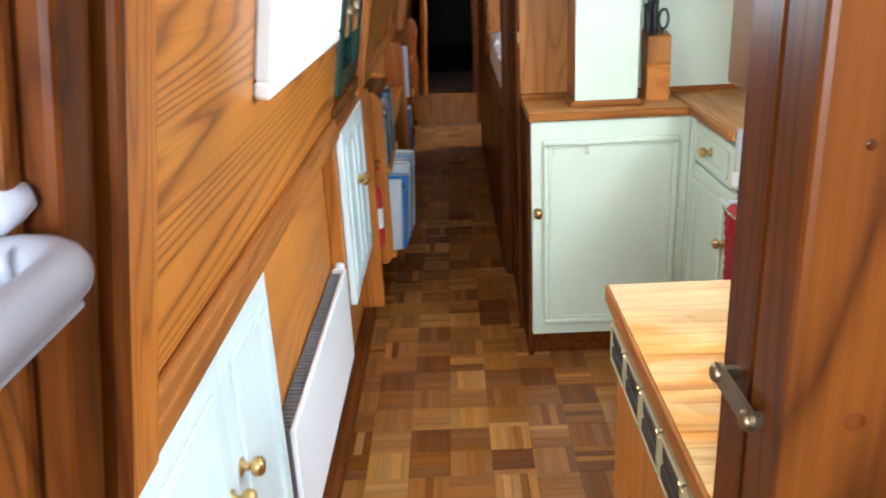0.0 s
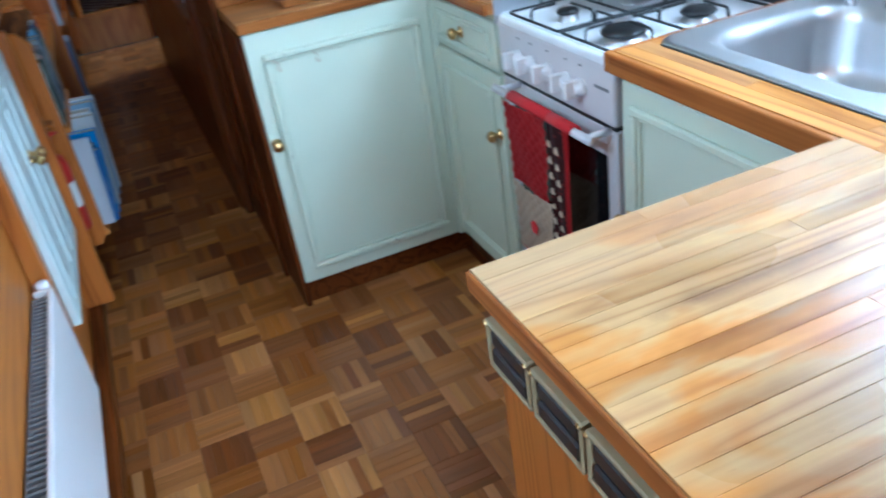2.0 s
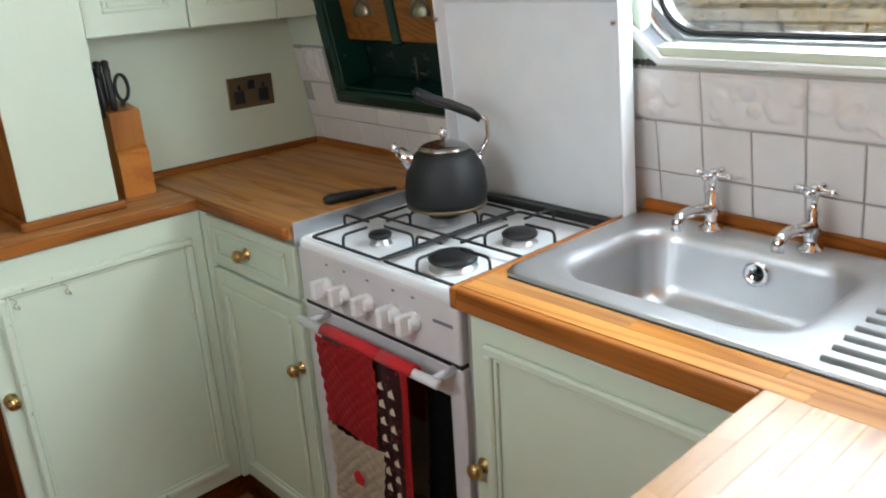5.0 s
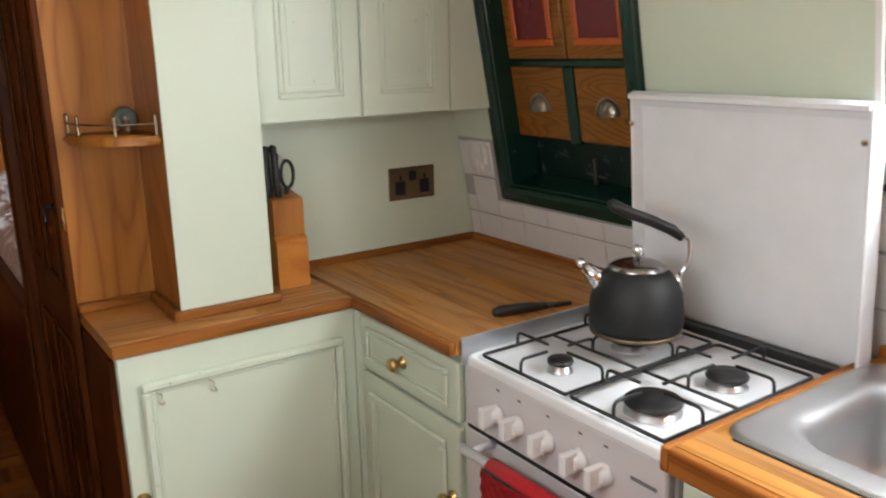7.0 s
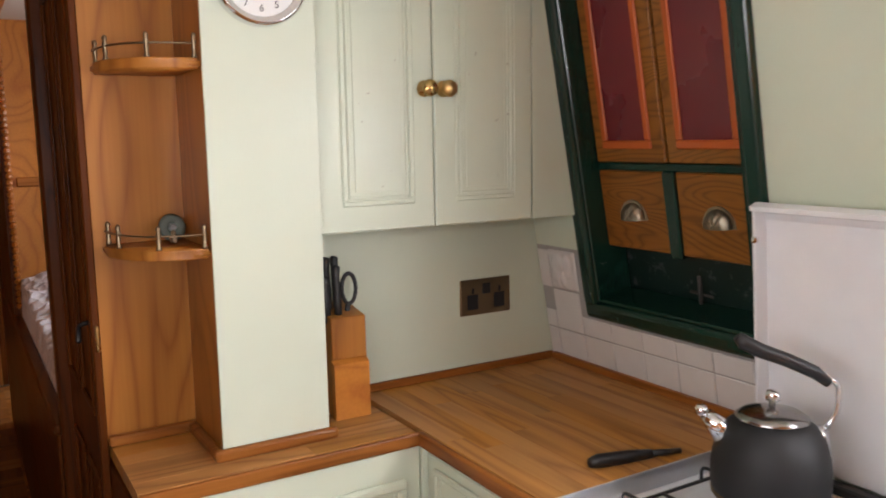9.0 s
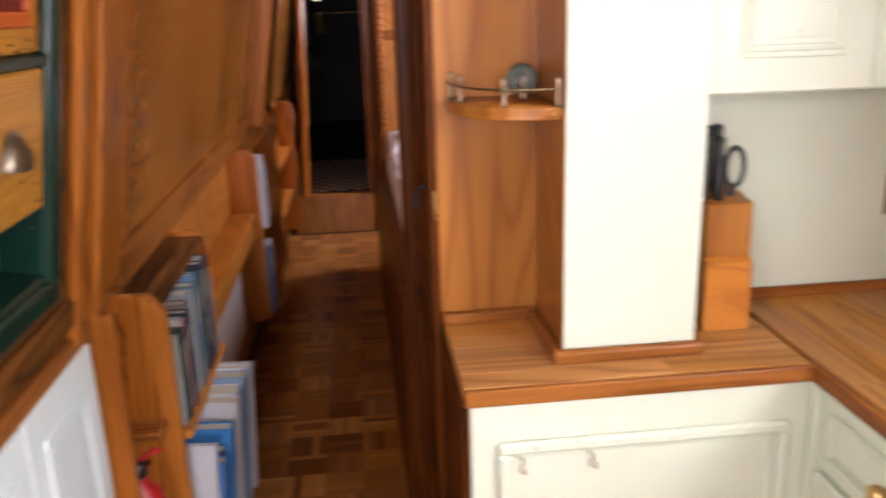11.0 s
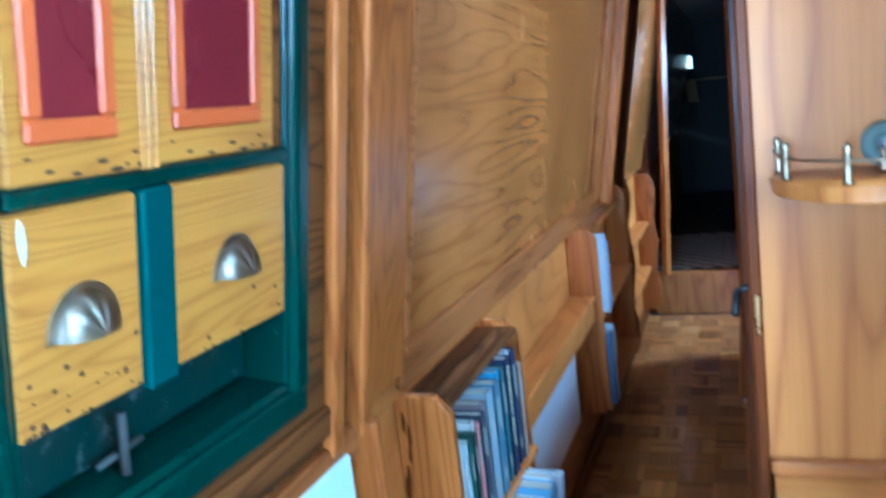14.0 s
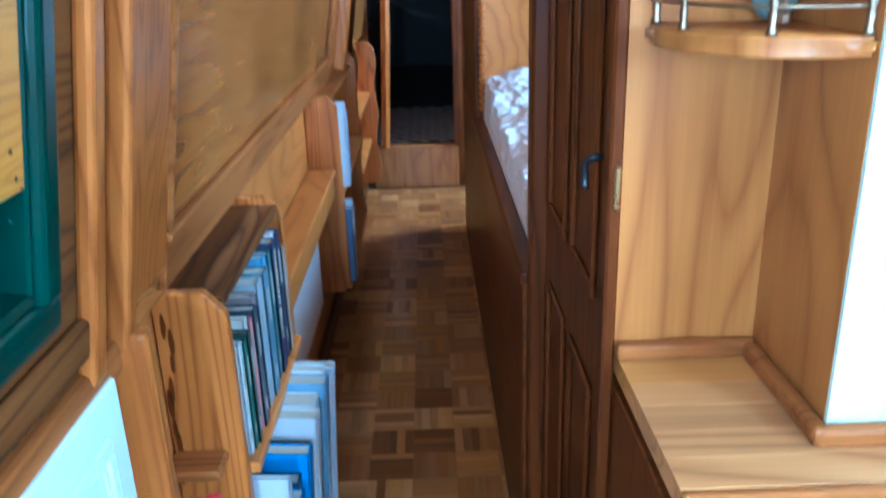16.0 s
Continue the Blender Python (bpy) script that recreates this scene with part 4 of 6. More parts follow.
def build_wall_cabinet():
    c = thing("wall_cabinet", "pale green wall cabinet with two raised-panel doors and brass knobs", "cabinet")
    part("carcass", B((1.022, 1.532, 0.098, 0.2615, 1.287, 1.96), bev=0.002), GREEN_PAINT, c)
    f = face_y(0.097)
    for a, b, kx in ((1.024, 1.279, 1.258), (1.282, 1.530, 1.303)):
        d = part("door", B((0.0, 0.018, a, b, 1.288, 1.93), bev=0.003, f=f), GREEN_PAINT, c)
        bm = bmesh.new()
        frame_bars(bm, f, a + 0.048, b - 0.048, 1.338, 1.885, 0.012, 0.018, 0.021, 0.003)
        frame_bars(bm, f, a + 0.062, b - 0.062, 1.352, 1.871, 0.006, 0.018, 0.020, 0.0015)
        box(bm, 0.018, 0.0195, a + 0.075, b - 0.075, 1.366, 1.857, bev=0.0012, f=f)
        part("moulding", bm, GREEN_WORN, d)
        knob(d, (kx, 0.079, 1.568), (0, -1, 0), 0.0175)
    part("filler", B((1.533, 1.664, 0.080, 0.098, 1.288, 1.96)), GREEN_PAINT, c)
    rnd = random.Random(21)
    bm = bmesh.new()
    for x, y, z0, z1 in ((1.0205, 0.0775, 1.29, 1.93),):
        z = z0
        while z < z1:
            l = rnd.uniform(0.006, 0.03)
            box(bm, x - 0.0012, x + 0.0012, y, y + 0.004, z, z + l)
            z += l + rnd.uniform(0.004, 0.03)
    tagged(part("joint_dirt", bm, RUBBER, c, "dark cracked paint in the joints"), kind="stuff")
    o = thing("overhead_cupboard", "tan pine overhead cupboard above the peninsula", "cupboard")
    part("body", B((0.717, 1.60, -1.99, -1.785, 1.274, 1.97), bev=0.003), PINE_V, o)
    part("end_panel", B((0.697, 0.716, -1.995, -1.779, 1.270, 1.97), bev=0.003), OLIVE_PINE, o, "tan end panel")


build_wall_cabinet()


# ---- cooker, sink and the things on the worktops ----
def build_cooker():
    c = thing("gas_cooker", "white free-standing gas cooker with a raised white lid", "cooker")
    y0, y1 = -0.911, -0.422
    part("body", B((1.218, 1.69, y0, y1, 0.05, 0.855), bev=0.004), FASCIA, c)
    part("fascia", B((1.194, 1.2175, y0, y1, 0.735, 0.858), bev=0.006, seg=2), FASCIA, c)
    part("gap_strip", B((1.199, 1.2175, y0 + 0.004, y1 - 0.004, 0.726, 0.7345)), BLACK_PLASTIC, c)
    bm = bmesh.new()
    loops(bm, [[(x, y, z) for x, y in rrect(1.194 + i, 1.662 - i, y0 + i, y1 - i, 0.018)] for i, z in ((0.0, 0.858), (0.0, 0.870), (0.006, 0.876), (0.014, 0.874), (0.024, 0.866), (0.04, 0.865))])
    bm.faces.new([bm.verts.new((x, y, 0.865)) for x, y in rrect(1.234, 1.622, y0 + 0.04, y1 - 0.04, 0.018)])
    part("hob", bm, ENAMEL, c, "white enamel hob", True)
    part("back_strip", B((1.640, 1.664, y0 + 0.01, y1 - 0.01, 0.868, 0.886), bev=0.003), BLACK_IRON, c, "black strip behind the hob")
    part("side_guard", B((1.19, 1.69, y1 + 0.0005, y1 + 0.004, 0.85, 0.908), bev=0.001), ALUM, c, "metal side guard")
    for i, y in enumerate((-0.526, -0.585, -0.660, -0.737, -0.793)):
        m = pose(1.194, y, 0.792, 0, -90, 0)
        k = part("control_knob", lathe(bmesh.new(), [(0.019, 0), (0.019, 0.008), (0.016, 0.011), (0.015, 0.020), (0.013, 0.022)], m, 18), KNOB_WHITE, c, "white control knob", True)
        part("grip", B((1.152, 1.181, y - 0.0075, y + 0.0075, 0.774, 0.812), bev=0.002), KNOB_WHITE, k)
        part("mark", B((1.1925, 1.1938, y - 0.004, y + 0.004, 0.836, 0.840)), GREY, c)
    part("maker_mark", B((1.1925, 1.1938, -0.895, -0.845, 0.806, 0.812)), GREY, c, "small grey maker's mark")
    d = part("oven_door", B((1.198, 1.2175, y0, y1, 0.295, 0.725), bev=0.003), FASCIA, c, "pale enamel oven door")
    part("glass", B((1.1955, 1.1978, y0 + 0.035, y1 - 0.05, 0.325, 0.665), bev=0.001), OVEN_GLASS, d, "black oven glass")
    bm = tube(bmesh.new(), [(1.142, y0 + 0.005, 0.722), (1.142, y1 - 0.06, 0.722)], 0.0095, 12)
    for y in (y0 + 0.025, y1 - 0.085):
        tube(bm, [(1.142, y, 0.722), (1.200, y, 0.722)], 0.008, 10)
    part("handle", bm, WHITE_PLASTIC, d, "white bar handle", True)
    part("lower_panel", B((1.200, 1.2175, y0, y1, 0.06, 0.288), bev=0.004), FASCIA, c, "white lower drawer panel")
    for y in (y0 + 0.04, y1 - 0.04):
        part("foot", lathe(bmesh.new(), [(0.018, 0.0), (0.018, 0.05)], pose(1.25, y, 0.0), 12), BLACK_PLASTIC, c)
    # burners
    for x, y, r in ((1.300, -0.575, 0.022), (1.300, -0.792, 0.043), (1.480, -0.800, 0.033), (1.484, -0.575, 0.033)):
        b = part("burner", lathe(bmesh.new(), [(r * 1.1, 0.865), (r * 1.1, 0.868), (r * 0.95, 0.870), (r * 0.95, 0.880), (r * 0.6, 0.8805)], pose(x, y, 0), 24), ALUM, c, "metal gas burner", True)
        part("cap", lathe(bmesh.new(), [(r * 1.08, 0.881), (r * 1.12, 0.885), (r * 1.0, 0.890), (r * 0.2, 0.8905)], pose(x, y, 0), 24), BLACK_IRON, b, "black burner cap", True)
    # pan supports
    z0, z1 = 0.880, 0.906
    for p, q in ((-0.888, -0.690), (-0.680, -0.455)):
        bm = tube(bmesh.new(), bend([(1.212, p, z0), (1.212, q, z0), (1.600, q, z0), (1.600, p, z0), (1.212, p, z0)], 0.012), 0.0034, 8)
        my = (p + q) / 2
        tube(bm, [(1.390, p, z0), (1.390, q, z0)], 0.0032, 8)
        for x0, x1, cx in ((1.212, 1.390, 1.300), (1.390, 1.600, 1.482)):
            for a, b in (((x0, my), (cx - 0.026, my)), ((x1, my), (cx + 0.026, my)), ((cx, p), (cx, my - 0.026)), ((cx, q), (cx, my + 0.026))):
                tube(bm, bend([(*a, z0), (*a, z1), (*b, z1)], 0.012, 4), 0.0031, 7)
        part("pan_support", bm, BLACK_IRON, c, "black wire pan support", True)
    # raised lid with a rolled lip
    bm = bmesh.new()
    prof = [(1.672, 0.885), (1.638, 1.318), (1.630, 1.330), (1.612, 1.338), (1.598, 1.335), (1.596, 1.343), (1.614, 1.350), (1.640, 1.344), (1.650, 1.325), (1.684, 0.885)]
    extrude(bm, [(x, z) for x, z in prof], Matrix(((1, 0, 0, 0), (0, 0, 1, -0.936), (0, 1, 0, 0), (0, 0, 0, 1))), 0.492)
    lid = part("lid", bm, ENAMEL, c, "white upright hob lid")
    lean = lambda x, y, z: Vector((x - 0.0785 * (z - 0.885), y, z))
    for y in (-0.940, -0.448):
        part("lid_edge", B((1.640, 1.684, y, y + 0.006, 0.885, 1.335), bev=0.002, f=lean), ENAMEL, lid)
    for y in (-0.930, -0.450):
        part("stud", lathe(bmesh.new(), [(0.006, 0), (0.006, 0.006), (0.002, 0.008)], pose(1.610, y, 1.285, 0, -90, 0), 10), CHROME, lid)


build_cooker()


def build_sink():
    s = thing("sink", "stainless steel inset sink with a ribbed drainer", "sink")
    bm = bmesh.new()
    X0, X1, Y0, Y1 = 1.264, 1.702, -1.955, -0.938
    bx0, bx1, by0, by1 = 1.336, 1.648, -1.412, -1.000
    rings = [[(x, y, z) for x, y in rrect(X0 + i, X1 - i, Y0 + i, Y1 - i, 0.045, 8)] for i, z in ((0.0, 0.9005), (0.002, 0.9045), (0.010, 0.9055), (0.022, 0.9035))]
    rings += [[(x, y, z) for x, y in rrect(bx0 - o, bx1 + o, by0 - o, by1 + o, 0.075 + o, 8)] for o, z in ((0.030, 0.9030), (0.012, 0.9005), (0.0, 0.893), (-0.006, 0.87), (-0.012, 0.79), (-0.022, 0.765), (-0.045, 0.755))]
    rs = loops(bm, rings)
    bm.faces.new(rs[-1])
    part("bowl_and_top", bm, STEEL, s, "", True)
    for i in range(10):
        x = 1.300 + i * 0.0375
        bm = tube(bmesh.new(), [(x, -1.93, 0.9015), (x, -1.475, 0.9030)], [0.0075, 0.0065], 12)
        part("drainer_rib", bm, STEEL, s, "", True)
    part("overflow", lathe(bmesh.new(), [(0.024, 0), (0.024, 0.003), (0.017, 0.005), (0.015, 0.002)], pose(1.637, -1.222, 0.852, 0, -82, 0), 20), CHROME, s, "chrome overflow ring", True)
    part("overflow_cross", B((1.630, 1.6335, -1.232, -1.212, 0.850, 0.854), (1.630, 1.6335, -1.224, -1.220, 0.842, 0.862)), BLACK_PLASTIC, s)
    part("plug", lathe(bmesh.new(), [(0.03, 0.7555), (0.03, 0.762), (0.02, 0.768), (0.004, 0.770)], pose(1.50, -1.33, 0), 18), BLACK_PLASTIC, s, "black sink plug", True)
    part("sealant", B((X0 - 0.004, X0, Y0, Y1 - 0.03, 0.9, 0.9025)), RUBBER, s, "worn dark sealant line")


build_sink()


def pillar_tap(y):
    t = thing("tap", "chrome pillar tap with a cross head at the sink", "tap", group="sink taps")
    x = 1.676
    part("body", lathe(bmesh.new(), [(0.022, 0.902), (0.022, 0.907), (0.013, 0.912), (0.012, 0.93), (0.016, 0.936), (0.016, 0.952), (0.012, 0.957), (0.011, 0.975), (0.006, 0.98), (0.006, 1.0), (0.010, 1.004), (0.010, 1.018), (0.003, 1.021)], pose(x, y, 0), 18), CHROME, t, "", True)
    part("spout", tube(bmesh.new(), bend([(x, y, 0.945), (x - 0.075, y + 0.01, 0.952), (x - 0.098, y + 0.012, 0.945), (x - 0.1, y + 0.012, 0.925)], 0.02), [0.011] * 3 + [0.010] * 6 + [0.011] * 5, 12), CHROME, t, "", True)
    bm = tube(bmesh.new(), [(x - 0.03, y, 1.01), (x + 0.03, y, 1.01)], [0.006, 0.0045], 10)
    tube(bm, [(x, y - 0.03, 1.01), (x, y + 0.03, 1.01)], 0.005, 10)
    for dx, dy in ((-0.03, 0), (0.03, 0), (0, -0.03), (0, 0.03)):
        lathe(bm, [(0.002, -0.007), (0.007, -0.004), (0.007, 0.004), (0.002, 0.007)], pose(x + dx, y + dy, 1.01), 10)
    part("cross_head", bm, CHROME, t, "", True)
    return t


pillar_tap(-1.108)
pillar_tap(-1.296)


def build_kettle():
    k = thing("kettle", "matt charcoal whistling kettle with steel lid on the hob", "kettle")
    cx, cy, z = 1.478, -0.592, 0.9085
    m = pose(cx, cy, z)
    part("base_rim", lathe(bmesh.new(), [(0.082, 0), (0.087, 0.002), (0.088, 0.007), (0.086, 0.009)], m, 36), BRASS_ANT, k, "coppery base rim", True)
    part("body", lathe(bmesh.new(), [(0.086, 0.0092), (0.089, 0.02), (0.089, 0.045), (0.086, 0.07), (0.078, 0.095), (0.066, 0.114), (0.053, 0.124)], m, 40), CHARCOAL, k, "", True)
    lid = part("lid", lathe(bmesh.new(), [(0.054, 0.1235), (0.055, 0.127), (0.045, 0.134), (0.025, 0.140), (0.008, 0.1425)], m, 32), KETTLE_STEEL, k, "smoked steel lid", True)
    part("lid_knob", lathe(bmesh.new(), [(0.005, 0.142), (0.005, 0.149), (0.010, 0.153), (0.0115, 0.160), (0.009, 0.167), (0.002, 0.170)], m, 16), CHROME, lid, "", True)
    ax = Vector((-0.77, 0.64, 0))
    P = lambda u, h: Vector((cx, cy, z + h)) + ax * u
    sp = part("spout", tube(bmesh.new(), [P(0.058, 0.085), P(0.082, 0.110), P(0.098, 0.126)], [0.023, 0.016, 0.012], 14), CHROME, k, "steel spout", True)
    part("whistle", tube(bmesh.new(), [P(0.098, 0.126), P(0.104, 0.132), P(0.108, 0.136), P(0.112, 0.140)], [0.006, 0.010, 0.010, 0.004], 12), CHROME, sp, "", True)
    part("bracket", tube(bmesh.new(), [P(-0.078, 0.070), P(-0.072, 0.098), P(-0.066, 0.112)], [0.011, 0.013, 0.008], 10), CHROME, k, "steel handle bracket", True)
    h = part("handle", tube(bmesh.new(), bend([P(-0.070, 0.100), P(-0.096, 0.135), P(-0.094, 0.182), P(-0.075, 0.190)], 0.03), 0.0045, 10), CHROME, k, "steel handle wire", True)
    part("grip", tube(bmesh.new(), [P(-0.080, 0.182), P(-0.060, 0.198), P(-0.020, 0.216), P(0.020, 0.230), P(0.046, 0.243), P(0.054, 0.252)], [0.008, 0.0105, 0.011, 0.0115, 0.012, 0.008], 12), BLACK_PLASTIC, h, "black plastic grip", True)


build_kettle()


def build_worktop_things():
    g = thing("gas_lighter", "black plastic gas lighter lying on the worktop", "lighter")
    part("grip", tube(bmesh.new(), [(1.322, -0.352, 0.913), (1.338, -0.355, 0.914), (1.40, -0.366, 0.912), (1.445, -0.374, 0.910)], [0.008, 0.0125, 0.0115, 0.008], 12), BLACK_PLASTIC, g, "", True)
    part("barrel", tube(bmesh.new(), [(1.445, -0.374, 0.910), (1.505, -0.386, 0.9065)], [0.0065, 0.005], 10), BLACK_PLASTIC, g, "", True)
    k = thing("knife_block", "beech knife block with black handled knives on the worktop", "knife block")
    bm = bmesh.new()
    extrude(bm, [(0.135, 0.9), (0.225, 0.9), (0.238, 1.125), (0.140, 1.108)], Matrix(((0, 0, 1, 1.064), (1, 0, 0, 0), (0, 1, 0, 0), (0, 0, 0, 1))), 0.078)
    bmesh.ops.bevel(bm, geom=bm.edges[:], offset=0.002, segments=1, affect="EDGES")
    part("block", bm, NICHE, k, "red-brown wooden block")
    bm = bmesh.new()
    extrude(bm, [(0.118, 0.9), (0.1345, 0.9), (0.1365, 1.022), (0.120, 1.015)], Matrix(((0, 0, 1, 1.060), (1, 0, 0, 0), (0, 1, 0, 0), (0, 0, 0, 1))), 0.078)
    part("front_step", bm, PINE_PALE, k, "paler front step")
    for x, y, z, s in ((1.068, 0.165, 1.105, 0.8), (1.090, 0.160, 1.105, 1.0), (1.083, 0.195, 1.118, 1.0), (1.104, 0.20, 1.118, 1.0), (1.072, 0.205, 1.118, 0.85)):
        h = 0.105 * s
        part("knife_handle", tube(bmesh.new(), [(x, y, z - 0.01), (x, y + 0.002, z + h * 0.3), (x - 0.001, y + 0.004, z + h * 0.8), (x - 0.001, y + 0.005, z + h), (x, y + 0.005, z + h + 0.004)], [0.008, 0.0085, 0.008, 0.0095, 0.005], 10), BLACK_PLASTIC, k, "black riveted knife handle", True)
    ring = [(1.122 + 0.016 * math.cos(a), 0.175, 1.160 + 0.032 * math.sin(a)) for a in [2 * math.pi * i / 18 for i in range(18)]]
    bm = tube(bmesh.new(), ring, 0.0045, 8, closed=True)
    tube(bm, [(1.116, 0.175, 1.10), (1.119, 0.175, 1.13)], 0.006, 8)
    part("scissor_handle", bm, BLACK_PLASTIC, k, "black scissor handle", True)
    s = thing("socket_outlet", "antique brass double socket outlet on the bulkhead", "socket")
    part("plate", B((1.450, 1.596, 0.2555, 0.2615, 1.041, 1.129), bev=0.002), BRASS_ANT, s)
    for x in (1.484, 1.562):
        part("insert", B((x - 0.016, x + 0.016, 0.2535, 0.2555, 1.055, 1.092), bev=0.001), BLACK_PLASTIC, s)
        part("pin_hole", B((x - 0.003, x + 0.003, 0.2525, 0.2534, 1.094, 1.108)), BLACK_PLASTIC, s)
    part("switch", B((1.511, 1.535, 0.2505, 0.2555, 1.092, 1.118), bev=0.002), BLACK_PLASTIC, s)


build_worktop_things()


def build_oven_gloves():
    t = thing("oven_gloves", "red quilted double oven gloves with cream pockets over the oven handle", "oven gloves")

    def flap(name, yc, w, z0, z1, x, m, label, seed, quilt):
        bm = bmesh.new()
        nu, nv = 40, 64
        rows = []
        for j in range(nv + 1):
            v = j / nv
            z = z1 + (z0 - z1) * v
            row = []
            for i in range(nu + 1):
                u = i / nu - 0.5
                round_ = 1.0 - 0.25 * max(0, (v - 0.9) * 10) ** 2 * abs(2 * u) ** 3
                y = yc + u * w * (1 + 0.06 * math.sin(5 * v + seed)) + 0.014 * v
                q = 0.0045 * abs(math.sin((u * w + v * (z1 - z0)) * 110) * math.sin((u * w - v * (z1 - z0)) * 110)) ** 0.5 if quilt else 0
                row.append(bm.verts.new((x - q - 0.004 * math.sin(6 * u + 3 * v + seed) + 0.012 * v, y, z0 + (z - z0) * round_)))
            rows.append(row)
        for a, b in zip(rows, rows[1:]):
            for i in range(nu):
                bm.faces.new((a[i], a[i + 1], b[i + 1], b[i]))
        bmesh.ops.solidify(bm, geom=bm.faces[:], thickness=0.005)
        return part(name, bm, m, t, label, True)

    def over(name, yc, w, m):
        pts = [(1.1425 + 0.016 * math.cos(a), 0.722 + 0.016 * math.sin(a)) for a in [math.pi * i / 8 for i in range(9)]]
        inn = [(1.1425 + 0.0115 * math.cos(a), 0.722 + 0.0115 * math.sin(a)) for a in [math.pi * i / 8 for i in range(9)]]
        bm = bmesh.new()
        extrude(bm, pts + inn[::-1], Matrix(((1, 0, 0, 0), (0, 0, 1, yc - w / 2), (0, 1, 0, 0), (0, 0, 0, 1))), w)
        return part(name, bm, m, t, "", True)

    over("fold", -0.658, 0.178, RED_CLOTH)
    over("fold", -0.797, 0.096, RED_CLOTH)
    flap("front_flap", -0.656, 0.178, 0.515, 0.724, 1.1235, RED_CLOTH, "red quilted flap", 0.3, True)
    flap("pocket", -0.652, 0.176, 0.320, 0.517, 1.1300, CREAM_CLOTH, "cream quilted pocket with a printed motif", 1.2, True)
    flap("pocket_edge", -0.652, 0.186, 0.314, 0.330, 1.1338, RED_CLOTH, "red bound edge of the pocket", 1.2, False)
    part("motif", lathe(bmesh.new(), [(0.020, 0.0), (0.017, 0.002), (0.004, 0.003)], pose(1.1235, -0.664, 0.425, 0, -90, 0), 5), RED_CLOTH, t, "small red printed motif")
    flap("rear_flap", -0.778, 0.072, 0.318, 0.724, 1.130, PRINT_CLOTH, "dark hen-print strip", 2.1, False)
    flap("binding", -0.823, 0.024, 0.312, 0.724, 1.128, RED_CLOTH, "red binding", 2.1, False)
    rnd = random.Random(17)
    for k in range(9):
        for j, y in enumerate((-0.764, -0.793)):
            v = 0.12 + 0.095 * k + 0.02 * j
            z, s = 0.724 - 0.406 * v, rnd.uniform(0.0058, 0.0082)
            bm = bmesh.new()
            extrude(bm, [(-s, -s), (s, -s), (s * 0.9, s * 0.3), (-s * 0.2, s * 1.2)], Matrix(((0, 0, 1, 1.1225 + 0.012 * v), (1, 0, 0, y + 0.014 * v), (0, 1, 0, z), (0, 0, 0, 1))), 0.0025)
            part("hen_motif", bm, CREAM_CLOTH, t)


build_oven_gloves()


def build_corner_shelves():
    pts = []
    for i in range(13):
        a = radians(90 * i / 12)
        pts.append((0.807 - 0.150 * math.cos(a) ** 0.75, 0.234 - 0.186 * math.sin(a) ** 0.75))
    for z in (1.269, 1.594):
        s = thing("corner_shelf", "curved pine corner shelf with a brass gallery rail", "shelf", group="niche shelves")
        bm = bmesh.new()
        extrude(bm, [(0.807, 0.234)] + pts, pose(0, 0, z - 0.002), 0.018)
        bmesh.ops.bevel(bm, geom=bm.edges[:], offset=0.005, segments=2, affect="EDGES")
        part("board", bm, NICHE, s, "", True)
        rail = [(min(x + 0.006, 0.797), y + 0.006, z + 0.040) for i, (x, y) in enumerate(pts)]
        part("rail", tube(bmesh.new(), rail, 0.0018, 6), BRASS_ANT, s, "thin brass rail", True)
        for i in (0, 3, 8, 12):
            x, y, _ = rail[i]
            part("post", lathe(bmesh.new(), [(0.005, 0.016), (0.005, 0.020), (0.003, 0.024), (0.0045, 0.032), (0.003, 0.038), (0.005, 0.042), (0.003, 0.048), (0.0048, 0.053), (0.002, 0.058)], pose(x + (0.004 if i == 0 else 0), min(y, 0.226), z), 10), BRASS_ANT, s, "turned brass post", True)
    o = thing("stone_ornament", "round green-grey stone ornament on the corner shelf", "ornament")
    m = pose(0.776, 0.200, 1.285 + 0.026, 78, 0, 8)
    part("disc", lathe(bmesh.new(), [(0.009, -0.006), (0.021, -0.008), (0.026, 0.0), (0.021, 0.007), (0.010, 0.006), (0.008, 0.002)], m, 28), STONE, o, "", True)
    part("centre", lathe(bmesh.new(), [(0.009, 0.002), (0.005, 0.007), (0.001, 0.007)], m, 6), ALUM, o, "pale centre", False)
    f = thing("small_figure", "small dull metal trinket on the corner shelf", "trinket")
    part("trinket", B((0.762, 0.774, 0.150, 0.170, 1.2855, 1.299), (0.764, 0.772, 0.152, 0.160, 1.299, 1.311), bev=0.003), PEWTER, f)


build_corner_shelves()


